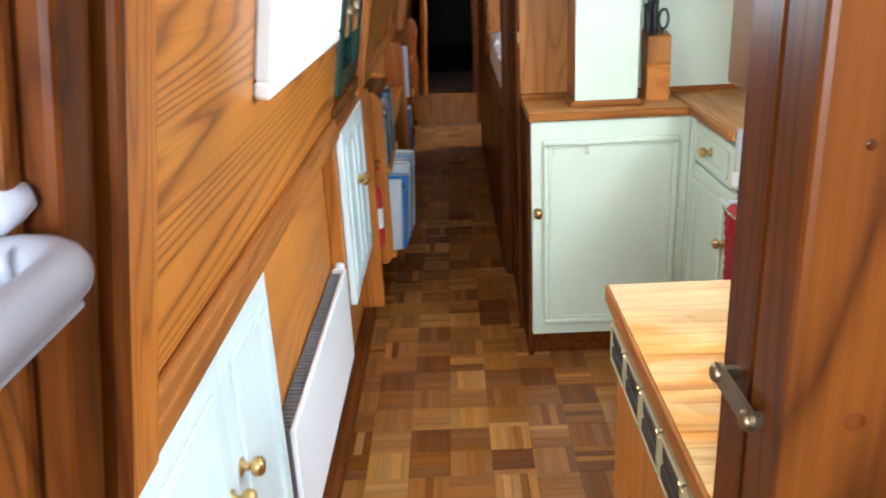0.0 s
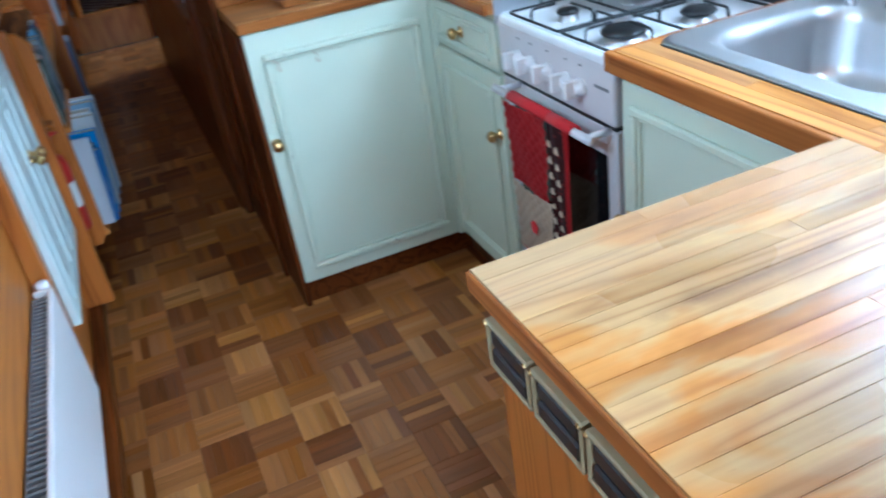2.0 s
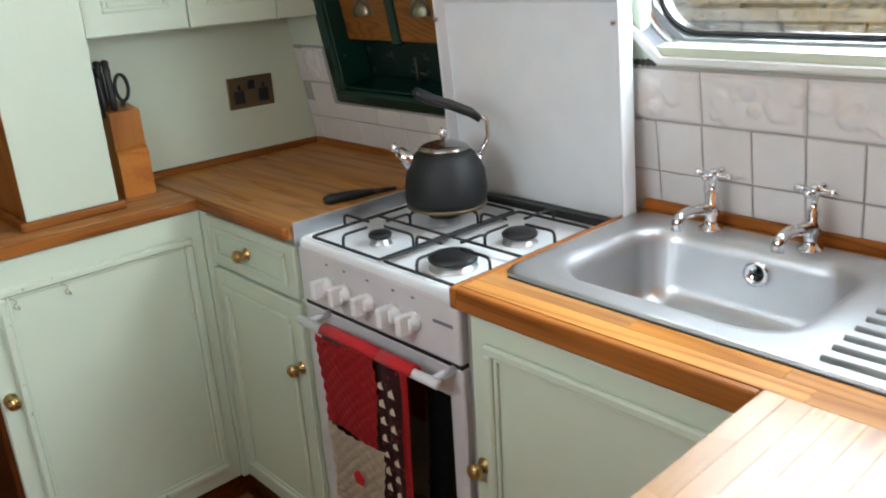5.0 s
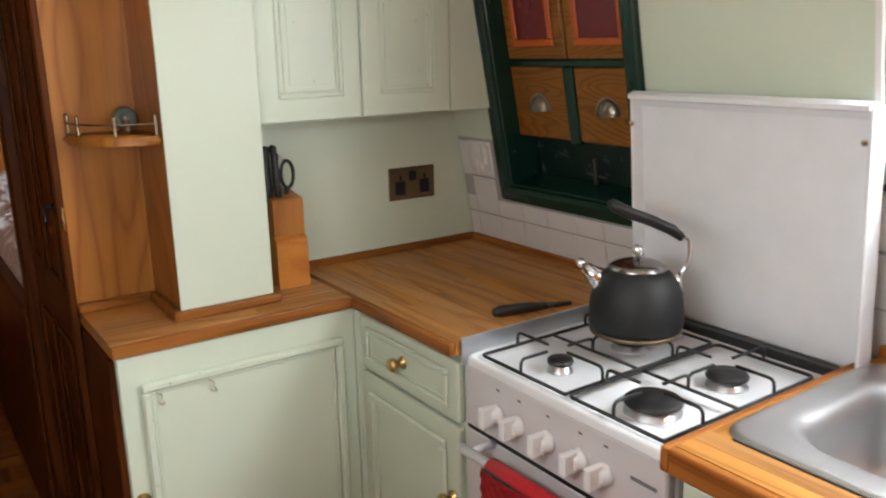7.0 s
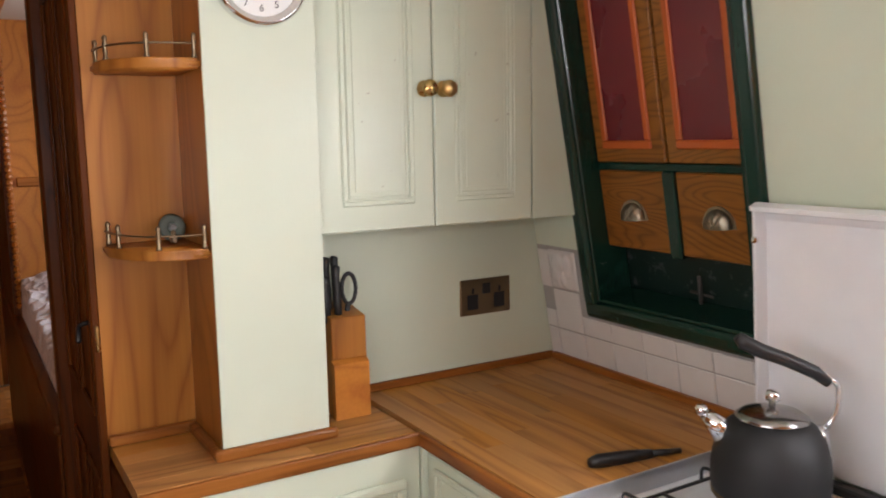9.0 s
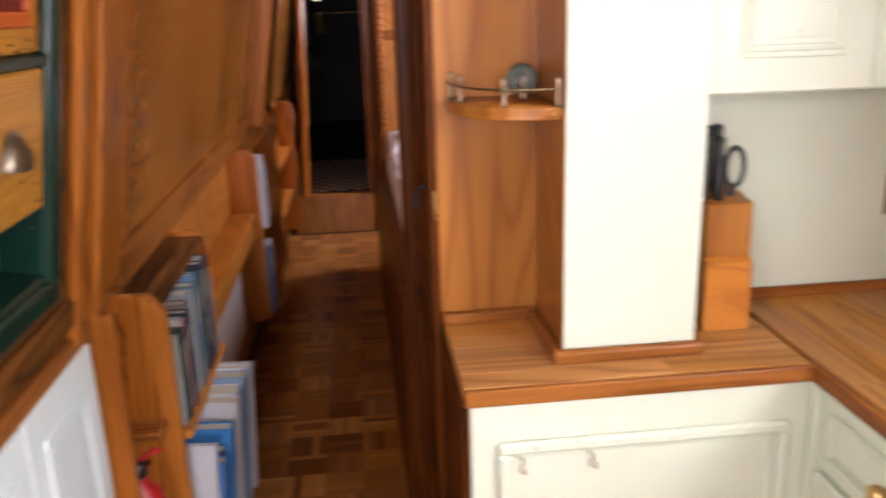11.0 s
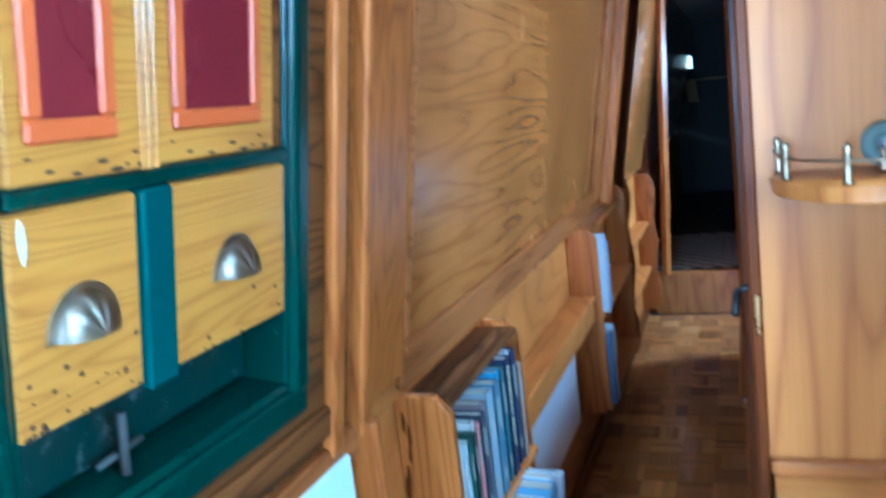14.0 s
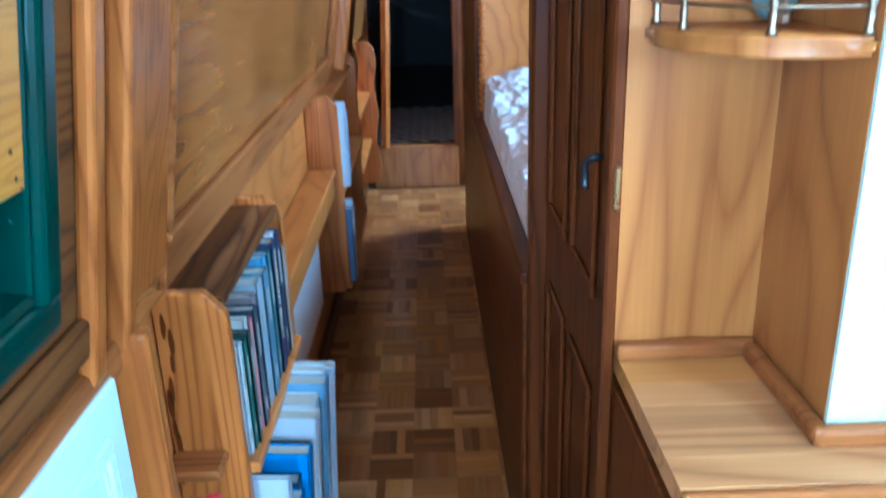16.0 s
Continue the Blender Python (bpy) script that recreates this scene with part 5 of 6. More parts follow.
def dial(name, c, r, rim, label, numerals):
    d = thing(name, label, "clock")
    m = pose(*c, 90, 0, 0)
    part("rim", lathe(bmesh.new(), [(r, 0), (r, 0.012), (r * 0.97, 0.020), (r * 0.90, 0.022), (r * 0.86, 0.016), (r * 0.84, 0.018), (r * 0.80, 0.012)], m, 44, cap=False), rim, d, "", True)
    part("face", lathe(bmesh.new(), [(r * 0.82, 0.008), (r * 0.82, 0.011)], m, 44), WHITE_PAINT, d, "white dial")
    for i in range(1, 13):
        a = radians(90 - 30 * i)
        if numerals:
            cu = bpy.data.curves.new("numeral", "FONT")
            cu.body, cu.size, cu.align_x, cu.align_y, cu.extrude = str(i), r * 0.2, "CENTER", "CENTER", 0.0004
            tmp = bpy.data.objects.new("numeral", cu)
            me = bpy.data.meshes.new_from_object(tmp)
            me.materials.clear()
            me.materials.append(BLACK_PLASTIC)
            ob = new("numeral", me)
            bpy.data.objects.remove(tmp)
            ob.matrix_world = pose(c[0] + r * 0.64 * math.cos(a), c[1] - 0.0118, c[2] + r * 0.64 * math.sin(a), 90, 0, 0)
            ob.parent = d
    for a, l in ((100, 0.5), (-20, 0.34)):
        x, z = c[0] + r * l * math.cos(radians(a)), c[2] + r * l * math.sin(radians(a))
        part("hand_pointer", tube(bmesh.new(), [(c[0], c[1] - 0.013, c[2]), (x, c[1] - 0.013, z)], [0.0022, 0.0012], 6), BLACK_PLASTIC, d)
    return d


dial("wall_clock", (0.912, 0.046, 1.751), 0.086, CHROME, "round chrome rimmed wall clock on the pillar", True)
dial("barometer", (0.722, 0.235, 1.815), 0.056, BRASS, "small round brass barometer in the niche", False)


# ---- window over the sink and what lies outside ----
def octo(y0, y1, z0, z1, c):
    return [(y1 - c, z0), (y1, z0 + c), (y1, z1 - c), (y1 - c, z1), (y0 + c, z1), (y0, z1 - c), (y0, z0 + c), (y0 + c, z0)]


def build_window():
    w = thing("window_1", "aluminium framed window with a white painted reveal over the sink", "window", kind="structure")
    bm = bmesh.new()
    ro, ri = octo(-1.733, -0.917, 1.208, 1.725, 0.062), octo(-1.722, -0.928, 1.219, 1.714, 0.061)
    rings = [[right(d, y, z) for y, z in o] for d, o in ((-0.002, ro), (0.012, ro), (0.012, ri), (0.002, ri))]
    loops(bm, rings)
    # Brightly lit edge coloured white; the reveal behind is greyed for shade.
    part("trim", bm, WHITE_PAINT, w, "thin reveal edge, white for the light on it")
    inner = octo(-1.720, -0.930, 1.221, 1.712, 0.060)
    part("reveal", loops_obj([[right(d, y, z) for y, z in o] for d, o in ((0.0018, octo(-1.7222, -0.9278, 1.2188, 1.7142, 0.061)), (-0.040, inner), (-0.040, octo(-1.700, -0.950, 1.241, 1.692, 0.060)))]), REVEAL_SHADE, w, "metal reveal, greyed for its shade")
    bm = bmesh.new()
    n = 8
    prof = ((-0.036, -0.014), (-0.032, -0.010), (-0.032, -0.002), (-0.040, 0.001), (-0.050, 0.007), (-0.056, 0.010), (-0.075, 0.012))
    loops(bm, [[right(d, y, z) for y, z in rrect(-1.709 + i, -0.941 - i, 1.232 + i, 1.701 - i, 0.085 - i * 0.5, n)] for d, i in prof])
    part("frame", bm, ALUM, w, "satin aluminium frame", True)
    part("seal", loops_obj([[right(d, y, z) for y, z in rrect(-1.699 + i, -0.951 - i, 1.242 + i, 1.691 - i, 0.078, n)] for d, i in ((-0.056, 0.0), (-0.053, 0.004), (-0.056, 0.008))]), BLACK_PLASTIC, w)
    bm = bmesh.new()
    bm.faces.new([bm.verts.new(right(-0.062, y, z)) for y, z in rrect(-1.701, -0.949, 1.240, 1.693, 0.078, n)])
    bmesh.ops.solidify(bm, geom=bm.faces[:], thickness=0.004)
    m, nt, b = mat("window_glass", 0.02)
    b.inputs["Transmission Weight"].default_value, b.inputs["IOR"].default_value = 1.0, 1.45
    pane = part("pane", bm, m, w, "clear glass pane")
    pane.visible_shadow = False
    rnd = random.Random(5)
    for k in range(5):
        part("dirt", lathe(bmesh.new(), [(0.004, 0), (0.005 + 0.003 * rnd.random(), 0.002), (0.002, 0.004)], Matrix.Translation(right(0.0, -0.920 - 0.012 * k, 1.205)) @ pose(0, 0, 0, 0, -90, 0), 9), RUBBER, w)


def loops_obj(rings):
    bm = bmesh.new()
    loops(bm, rings)
    return bm


build_window()


def build_outside():
    m, nt, b = mat("canal_water", 0.06)
    b.inputs["Base Color"].default_value = (0.03, 0.035, 0.02, 1)
    n1 = nd(nt, "ShaderNodeTexNoise", Scale=4.0, Detail=3.0)
    nt.links.new(coords(nt, (1, 1, 1)), n1.inputs["Vector"])
    bump(nt, b, n1.outputs[0], 0.2, 0.02)
    bm = bmesh.new()
    bm.faces.new([bm.verts.new(p) for p in ((1.95, -60, 0.25), (1.95, 60, 0.25), (8.6, 60, 0.25), (8.6, -60, 0.25))])
    solid("water", bm, m, "murky green canal water beside the boat", "water", kind="structure")
    m, nt, b = mat("leaf_litter_ground", 0.9)
    n1 = nd(nt, "ShaderNodeTexNoise", Scale=7.0, Detail=8.0, Roughness=0.7)
    nt.links.new(coords(nt, (1, 1, 1)), n1.inputs["Vector"])
    nt.links.new(ramp(nt, n1.outputs[0], [(0.3, (0.05, 0.06, 0.02)), (0.5, (0.16, 0.11, 0.045)), (0.65, (0.32, 0.22, 0.09)), (0.75, (0.12, 0.15, 0.04))]), b.inputs["Base Color"])
    bump(nt, b, n1.outputs[0], 1.0, 0.08)
    prof = [(8.75, 0.30), (8.9, 0.92), (9.3, 1.0), (10.2, 1.12), (12, 1.9), (15, 3.4), (22, 5.0), (900, 8.0)]
    ys = [-900, -20, -14] + [-10 + i * 0.5 for i in range(40)] + [14, 20, 900]
    bm = bmesh.new()
    rnd = random.Random(3)
    vs = [[bm.verts.new((x, y, z + (rnd.uniform(-0.06, 0.06) if 1 < i < 6 else 0))) for y in ys] for i, (x, z) in enumerate(prof)]
    for a, c in zip(vs, vs[1:]):
        for i in range(len(ys) - 1):
            bm.faces.new((a[i], a[i + 1], c[i + 1], c[i]))
    solid("ground", bm, m, "grassy canal bank strewn with fallen leaves", "ground", kind="structure")
    coping = thing("bank_coping", "weathered concrete coping and piling along the canal bank", "coping", kind="structure")
    conc = paint("weathered_concrete", (0.42, 0.39, 0.33), 0.85, 0.5, 0.05, (0.12, 0.13, 0.06))
    for k in range(12):
        y = -8 + k * 1.25
        part("coping_slab", B((8.45, 8.95, y, y + 1.24, 0.80, 0.93), bev=0.01), conc, coping)
        part("beam", B((8.50, 8.62, y, y + 1.245, 0.62, 0.74), bev=0.01), conc, coping)
        for j in range(3):
            part("pile", B((8.58, 8.70, y + 0.02 + j * 0.41, y + 0.39 + j * 0.41, 0.1, 0.80), bev=0.02), conc, coping)
    leafm, nt, b = mat("dry_leaves_and_reeds", 0.7)
    src = nt.nodes.new("ShaderNodeNewGeometry").outputs["Random Per Island"]
    nt.links.new(ramp(nt, src, [(0.0, (0.10, 0.13, 0.03)), (0.35, (0.30, 0.24, 0.08)), (0.6, (0.42, 0.28, 0.10)), (0.8, (0.22, 0.11, 0.04)), (1.0, (0.45, 0.38, 0.2))]), b.inputs["Base Color"])
    bm = bmesh.new()
    for i in range(2600):
        x, y = rnd.uniform(8.95, 14), rnd.uniform(-6, 5)
        z = np.interp(x, [p[0] for p in prof], [p[1] for p in prof]) + rnd.uniform(0, 0.08)
        s, a = rnd.uniform(0.03, 0.075), rnd.uniform(0, 6.3)
        d, e = Vector((math.cos(a), math.sin(a), rnd.uniform(-0.5, 0.9))) * s, Vector((-math.sin(a), math.cos(a), rnd.uniform(-0.3, 0.8))) * s * 0.5
        p = Vector((x, y, z + 0.03))
        bm.faces.new([bm.verts.new(q) for q in (p - d, p + e, p + d, p - e)])
    for i in range(700):
        y = rnd.uniform(-6, 5)
        if math.sin(y * 2.1) + rnd.uniform(-1, 0.6) < -0.2:
            continue
        p = Vector((rnd.uniform(8.25, 8.5), y, rnd.uniform(0.25, 0.85)))
        q = p + Vector((rnd.uniform(-0.2, 0.05), rnd.uniform(-0.25, 0.25), rnd.uniform(0.1, 0.45)))
        w = Vector((0, 0.008, 0.004))
        bm.faces.new([bm.verts.new(v) for v in (p - w, p + w, q + w * 0.3, q - w * 0.3)])
    solid("leaf_litter", bm, leafm, "fallen leaves and dry reeds on the bank", "leaves", kind="stuff")


build_outside()


# ---- wall tiles behind the worktops ----
def build_tiles():
    holder = tagged(new("wall_tiles"), "white glazed wall tiles with a relief border", "tiles", kind="structure")
    part("bed", B((0.0, 0.003, -1.96, 0.26, 0.89, 1.038), (0.0, 0.003, -1.96, -0.94, 1.038, 1.20), (0.0, 0.003, -0.93, -0.438, 1.038, 1.20), (0.0, 0.003, 0.098, 0.26, 1.038, 1.20), f=right), GROUT, holder)
    w = 0.0985

    def tile_mesh(h, wid):
        bm = box(bmesh.new(), 0.0032, 0.0075, 0.0012, wid - 0.0012, 0.0012, h - 0.0012, bev=0.0015, f=lambda d, y, z: right(d, y, z) - right(0, 0, 0))
        me = bpy.data.meshes.new("tile")
        bmesh.ops.recalc_face_normals(bm, faces=bm.faces)
        bm.to_mesh(me)
        bm.free()
        me.materials.append(TILE)
        return me

    def relief_mesh(seed):
        rnd = random.Random(seed)
        lumps = [(rnd.uniform(0.014, 0.183), rnd.uniform(0.022, 0.074), rnd.uniform(0.012, 0.024)) for _ in range(15)]
        bm = bmesh.new()
        n, k = 46, 22
        rows = []
        for j in range(k + 1):
            row = []
            for i in range(n + 1):
                y, z = 0.0012 + (2 * w - 0.0024) * i / n, 0.0012 + 0.0986 * j / k
                d = 0.0075
                for a, c, r in lumps:
                    q = 1 - ((y - a) ** 2 + (z - c) ** 2) / r ** 2
                    if q > 0:
                        d = max(d, 0.0075 + 0.008 * math.sqrt(q))
                if j >= k - 2:
                    d = max(d, 0.010)
                if i in (0, n) or j in (0, k):
                    d = 0.0034
                row.append(bm.verts.new(right(d, y, z) - right(0, 0, 0)))
            rows.append(row)
        for a, b in zip(rows, rows[1:]):
            for i in range(n):
                bm.faces.new((a[i], a[i + 1], b[i + 1], b[i]))
        me = bpy.data.meshes.new("border_tile")
        bmesh.ops.recalc_face_normals(bm, faces=bm.faces)
        bm.to_mesh(me)
        bm.free()
        me.materials.append(TILE)
        me.shade_smooth()
        return me

    full, low, cut = tile_mesh(0.104, w), tile_mesh(0.094, w), tile_mesh(0.047, w)
    reliefs = [relief_mesh(i) for i in range(3)]
    for me, z in ((tile_mesh(0.094, 0.0415), 0.893), (tile_mesh(0.047, 0.0415), 0.988), (tile_mesh(0.098, 0.0415), 1.0935)):
        ob = new("tile", me)
        ob.location, ob.parent = right(0, 0.2167, z), holder
    for k in range(22):
        y = 0.2165 - w * (k + 1)
        under = -0.45 < y + w / 2 < 0.10
        for me, z in ((low, 0.893), ((cut if under else full), 0.988)):
            ob = new("tile", me)
            ob.location, ob.parent = right(0, y, z), holder
        if k % 2 == 0 and not under and (k == 0 or not -0.45 < y + w * 1.5 < 0.10):
            ob = new("border_tile", reliefs[k // 2 % 3])
            ob.location, ob.parent = right(0, y, 1.0935), holder
            ob.scale = (1, 0.5 if k == 0 else 1, 1)


build_tiles()


# ---- corridor: shelves, books, cabin door, bunk ----
def shelf_end(parent, y, x1, z0, z1, c=0.035, bow=0.0, name="end_panel"):
    out = [(0.022, z0), (x1 - c * 0.7, z0), (x1, z0 + c), ]
    if bow:
        for i in range(1, 12):
            z = z0 + c + (z1 - z0 - 2 * c) * i / 12
            out.append((x1 + bow * math.sin(i / 12 * math.pi * 5), z))
    out += [(x1 - 0.004, z1 - c), (x1 - c, z1), (0.022, z1)]
    bm = bmesh.new()
    extrude(bm, out, Matrix(((1, 0, 0, 0), (0, 0, 1, y), (0, 1, 0, 0), (0, 0, 0, 1))), 0.022)
    bmesh.ops.bevel(bm, geom=bm.edges[:], offset=0.003, segments=1, affect="EDGES")
    return part(name, bm, PINE_V, parent, "knotty pine end panel")


BOOK_PAPER = plain("book_pages", (0.62, 0.58, 0.48), 0.8)


def book(y, t, z, h, x1, depth, color, lean=0.0, bars=((0.62, 0.24),), pale=(0.7, 0.68, 0.6), words="", tilt=0.0):
    """A book with its spine towards the corridor."""
    name = "book"
    tone = "pale" if sum(color) > 1.2 else "blue" if color[2] > color[0] * 1.6 and color[2] > color[1] else "green" if color[1] > color[0] else "pink" if color[0] > 0.35 else "dark"
    ob = thing(name, tone + " covered book standing on the pine shelf", "book", group="books")
    key = "cover_%02d_%02d_%02d" % tuple(int(c * 99) for c in color)
    m = bpy.data.materials.get(key) or plain(key, color, 0.4)
    bm = B((-depth, 0, 0, 0.0018, 0, h), (-depth, 0, t - 0.0018, t, 0, h), (-0.0025, 0.0015, 0, t, 0, h))
    part("cover", bm, m, ob)
    part("page_block", B((-depth + 0.004, -0.0026, 0.002, t - 0.002, 0.003, h - 0.003)), BOOK_PAPER, ob)
    if words:
        cu = bpy.data.curves.new("title", "FONT")
        cu.body, cu.size, cu.align_x, cu.align_y, cu.extrude = words, t * 0.72, "LEFT", "CENTER", 0.0002
        tmp = bpy.data.objects.new("title", cu)
        me = bpy.data.meshes.new_from_object(tmp)
        me.materials.clear()
        me.materials.append(bpy.data.materials.get("title_gold") or plain("title_gold", (0.75, 0.66, 0.35), 0.5))
        o = new("title", me)
        bpy.data.objects.remove(tmp)
        o.matrix_world = Matrix(((0, 0, 1, 0.0018), (0, 1, 0, t / 2), (-1, 0, 0, h * 0.93), (0, 0, 0, 1)))
        o.parent = ob
    elif t > 0.008:
        key2 = "spine_%02d_%02d_%02d" % tuple(int(c * 99) for c in pale)
        m2 = bpy.data.materials.get(key2) or plain(key2, pale, 0.5)
        for p, l in bars:
            part("spine_bar", B((0.0016, 0.0022, t * 0.3, t * 0.7, h * p, h * (p + l))), m2, ob)
    ob.matrix_world = pose(x1, y, z, lean, 0, 0) @ pose(0, 0, 0, 0, tilt, 0)
    return ob


def build_bookshelves():
    s = thing("bookshelf", "knotty pine two-tier bookshelf fixed to the hull side, full of books", "bookshelf", group="wall bookshelves")
    shelf_end(s, 0.440, 0.133, 0.215, 0.915)
    shelf_end(s, 0.925, 0.131, 0.215, 0.915)
    part("top", B((0.022, 0.122, 0.463, 0.924, 0.882, 0.900), bev=0.003), WEATHERED, s, "dusty brown top board")
    part("shelf", B((0.022, 0.145, 0.463, 0.924, 0.592, 0.612), bev=0.003), PINE_PALE, s)
    part("shelf", B((0.022, 0.140, 0.463, 0.924, 0.232, 0.252), bev=0.003), PINE_PALE, s)
    part("wood_plug", B((0.068, 0.090, 0.4392, 0.4402, 0.840, 0.862)), PINE_V, s, "square darker wooden plug")
    part("knot", lathe(bmesh.new(), [(0.010, 0.0), (0.008, 0.0008), (0.002, 0.0009)], pose(0.052, 0.4405, 0.56, 90, 0, 0), 12), DARK_V, s, "dark knot")
    rnd = random.Random(44)
    for k in range(16):
        chip_at(s, face_y(0.440), 0.030 + 0.022 * rnd.random() ** 2, 0.36 + 0.034 * k + rnd.uniform(-0.01, 0.01), rnd.uniform(0.005, 0.010), 0.0005, DARK_V, "dark bark left on the waney edge", 0.6, 3.2)
    rows = (((0.62, 0.66, 0.66), 0.017, 0.195), ((0.03, 0.09, 0.06), 0.016, 0.19), ((0.02, 0.04, 0.03), 0.012, 0.20), ((0.55, 0.55, 0.5), 0.016, 0.215), ((0.50, 0.20, 0.19), 0.018, 0.205),
            ((0.03, 0.035, 0.05), 0.026, 0.215), ((0.20, 0.15, 0.15), 0.030, 0.225), ((0.28, 0.31, 0.33), 0.040, 0.235), ((0.10, 0.15, 0.19), 0.036, 0.24), ((0.12, 0.26, 0.42), 0.026, 0.252), ((0.05, 0.10, 0.10), 0.024, 0.25), ((0.015, 0.02, 0.055), 0.034, 0.262), ((0.60, 0.60, 0.58), 0.024, 0.266),
            ((0.02, 0.03, 0.07), 0.030, 0.26), ((0.3, 0.2, 0.14), 0.025, 0.22))
    y = 0.485
    for i, (c, t, h) in enumerate(rows):
        if y + t > 0.92:
            break
        book(y, t, 0.6125, h, 0.128 + 0.004 * (i % 3), 0.095, c, words="NARROW BOAT" if i == 11 else "", bars=((0.60, 0.26), (0.12, 0.1)), pale=(0.34, 0.33, 0.28))
        y += t + 0.0012
    y = 0.50
    low = (((0.5, 0.52, 0.56), 0.012, 0.30), ((0.03, 0.13, 0.35), 0.030, 0.25), ((0.02, 0.04, 0.07), 0.030, 0.26), ((0.03, 0.22, 0.55), 0.034, 0.295), ((0.02, 0.05, 0.08), 0.03, 0.28), ((0.56, 0.57, 0.58), 0.036, 0.325), ((0.58, 0.60, 0.62), 0.05, 0.33), ((0.20, 0.32, 0.46), 0.04, 0.345), ((0.66, 0.7, 0.75), 0.03, 0.35), ((0.6, 0.64, 0.7), 0.03, 0.34))
    for i, (c, t, h) in enumerate(low):
        if y + t > 0.92:
            break
        book(y, t, 0.2525, h, 0.165 + 0.012 * (i % 2) + 0.006 * i * 0.5, 0.12, c, bars=((0.1, 0.5),), tilt=3.0)
        y += t + 0.0015
    s2 = thing("bookshelf", "pine bookshelf further along the hull side with a few books", "bookshelf", group="wall bookshelves")
    shelf_end(s2, 2.010, 0.134, 0.245, 0.935)
    shelf_end(s2, 2.88, 0.125, 0.245, 0.985)
    part("top", B((0.022, 0.105, 2.033, 2.879, 0.905, 0.923), bev=0.003), TRIM_H, s2)
    for z in (0.27, 0.62):
        part("shelf", B((0.022, 0.135, 2.033, 2.879, z - 0.02, z), bev=0.003), PINE_PALE, s2)
    for y, t, h, c, z in ((2.045, 0.03, 0.285, (0.62, 0.66, 0.72), 0.6205), (2.09, 0.03, 0.25, (0.2, 0.3, 0.5), 0.6205), (2.05, 0.03, 0.27, (0.1, 0.14, 0.25), 0.2705), (2.09, 0.02, 0.29, (0.55, 0.6, 0.68), 0.2705), (2.12, 0.03, 0.26, (0.15, 0.1, 0.08), 0.2705)):
        book(y, t, z, h, 0.150, 0.11, c)
    s3 = thing("shelf_unit", "scalloped pine shelf unit by the fore doorway", "shelf unit")
    shelf_end(s3, 4.06, 0.125, 0.08, 0.90, 0.03, 0.012)
    shelf_end(s3, 3.20, 0.095, 0.08, 1.0, 0.03, 0.012)
    for z in (0.35, 0.62):
        part("shelf", B((0.022, 0.09, 3.223, 4.059, z - 0.02, z), bev=0.003), PINE_PALE, s3)
    ledge = tagged(new("radiator_shelf"), "pale pine shelf over the radiator on the hull side", "shelf")
    part("board", B((0.022, 0.112, 0.95, 2.008, 0.672, 0.692), bev=0.004), PINE_PALE, ledge)
    part("apron", B((0.088, 0.104, 0.95, 2.008, 0.60, 0.6715), bev=0.003), PINE_PALE, ledge)


build_bookshelves()


def build_extinguisher():
    e = thing("fire_extinguisher", "small red fire extinguisher on the hull side", "extinguisher")
    m = pose(0.074, 0.315, 0.340)
    part("cylinder", lathe(bmesh.new(), [(0.034, 0), (0.040, 0.008), (0.040, 0.21), (0.034, 0.235), (0.016, 0.25), (0.014, 0.262)], m, 24), RED_STEEL, e, "", True)
    part("label", lathe(bmesh.new(), [(0.0405, 0.08), (0.0405, 0.16)], m, 24, cap=False), WHITE_PAINT, e, "white label band", True)
    part("valve", lathe(bmesh.new(), [(0.013, 0.262), (0.016, 0.268), (0.016, 0.29), (0.008, 0.296)], m, 14), BLACK_PLASTIC, e, "", True)
    part("lever", tube(bmesh.new(), [(0.074, 0.315, 0.632), (0.100, 0.338, 0.642), (0.112, 0.350, 0.638)], [0.006, 0.006, 0.004], 8), RED_STEEL, e, "red lever", True)
    part("bracket", B((0.0225, 0.034, 0.295, 0.335, 0.40, 0.52), bev=0.002), GREY, e)
    k = thing("bracket_shelf", "small brown pine bracket shelf on the bookshelf's end", "shelf")
    part("board", B((0.024, 0.106, 0.378, 0.4395, 0.640, 0.656), bev=0.003), TRIM_X, k)
    part("cleat", B((0.030, 0.095, 0.424, 0.4395, 0.615, 0.6398), bev=0.002), TRIM_X, k)


build_extinguisher()


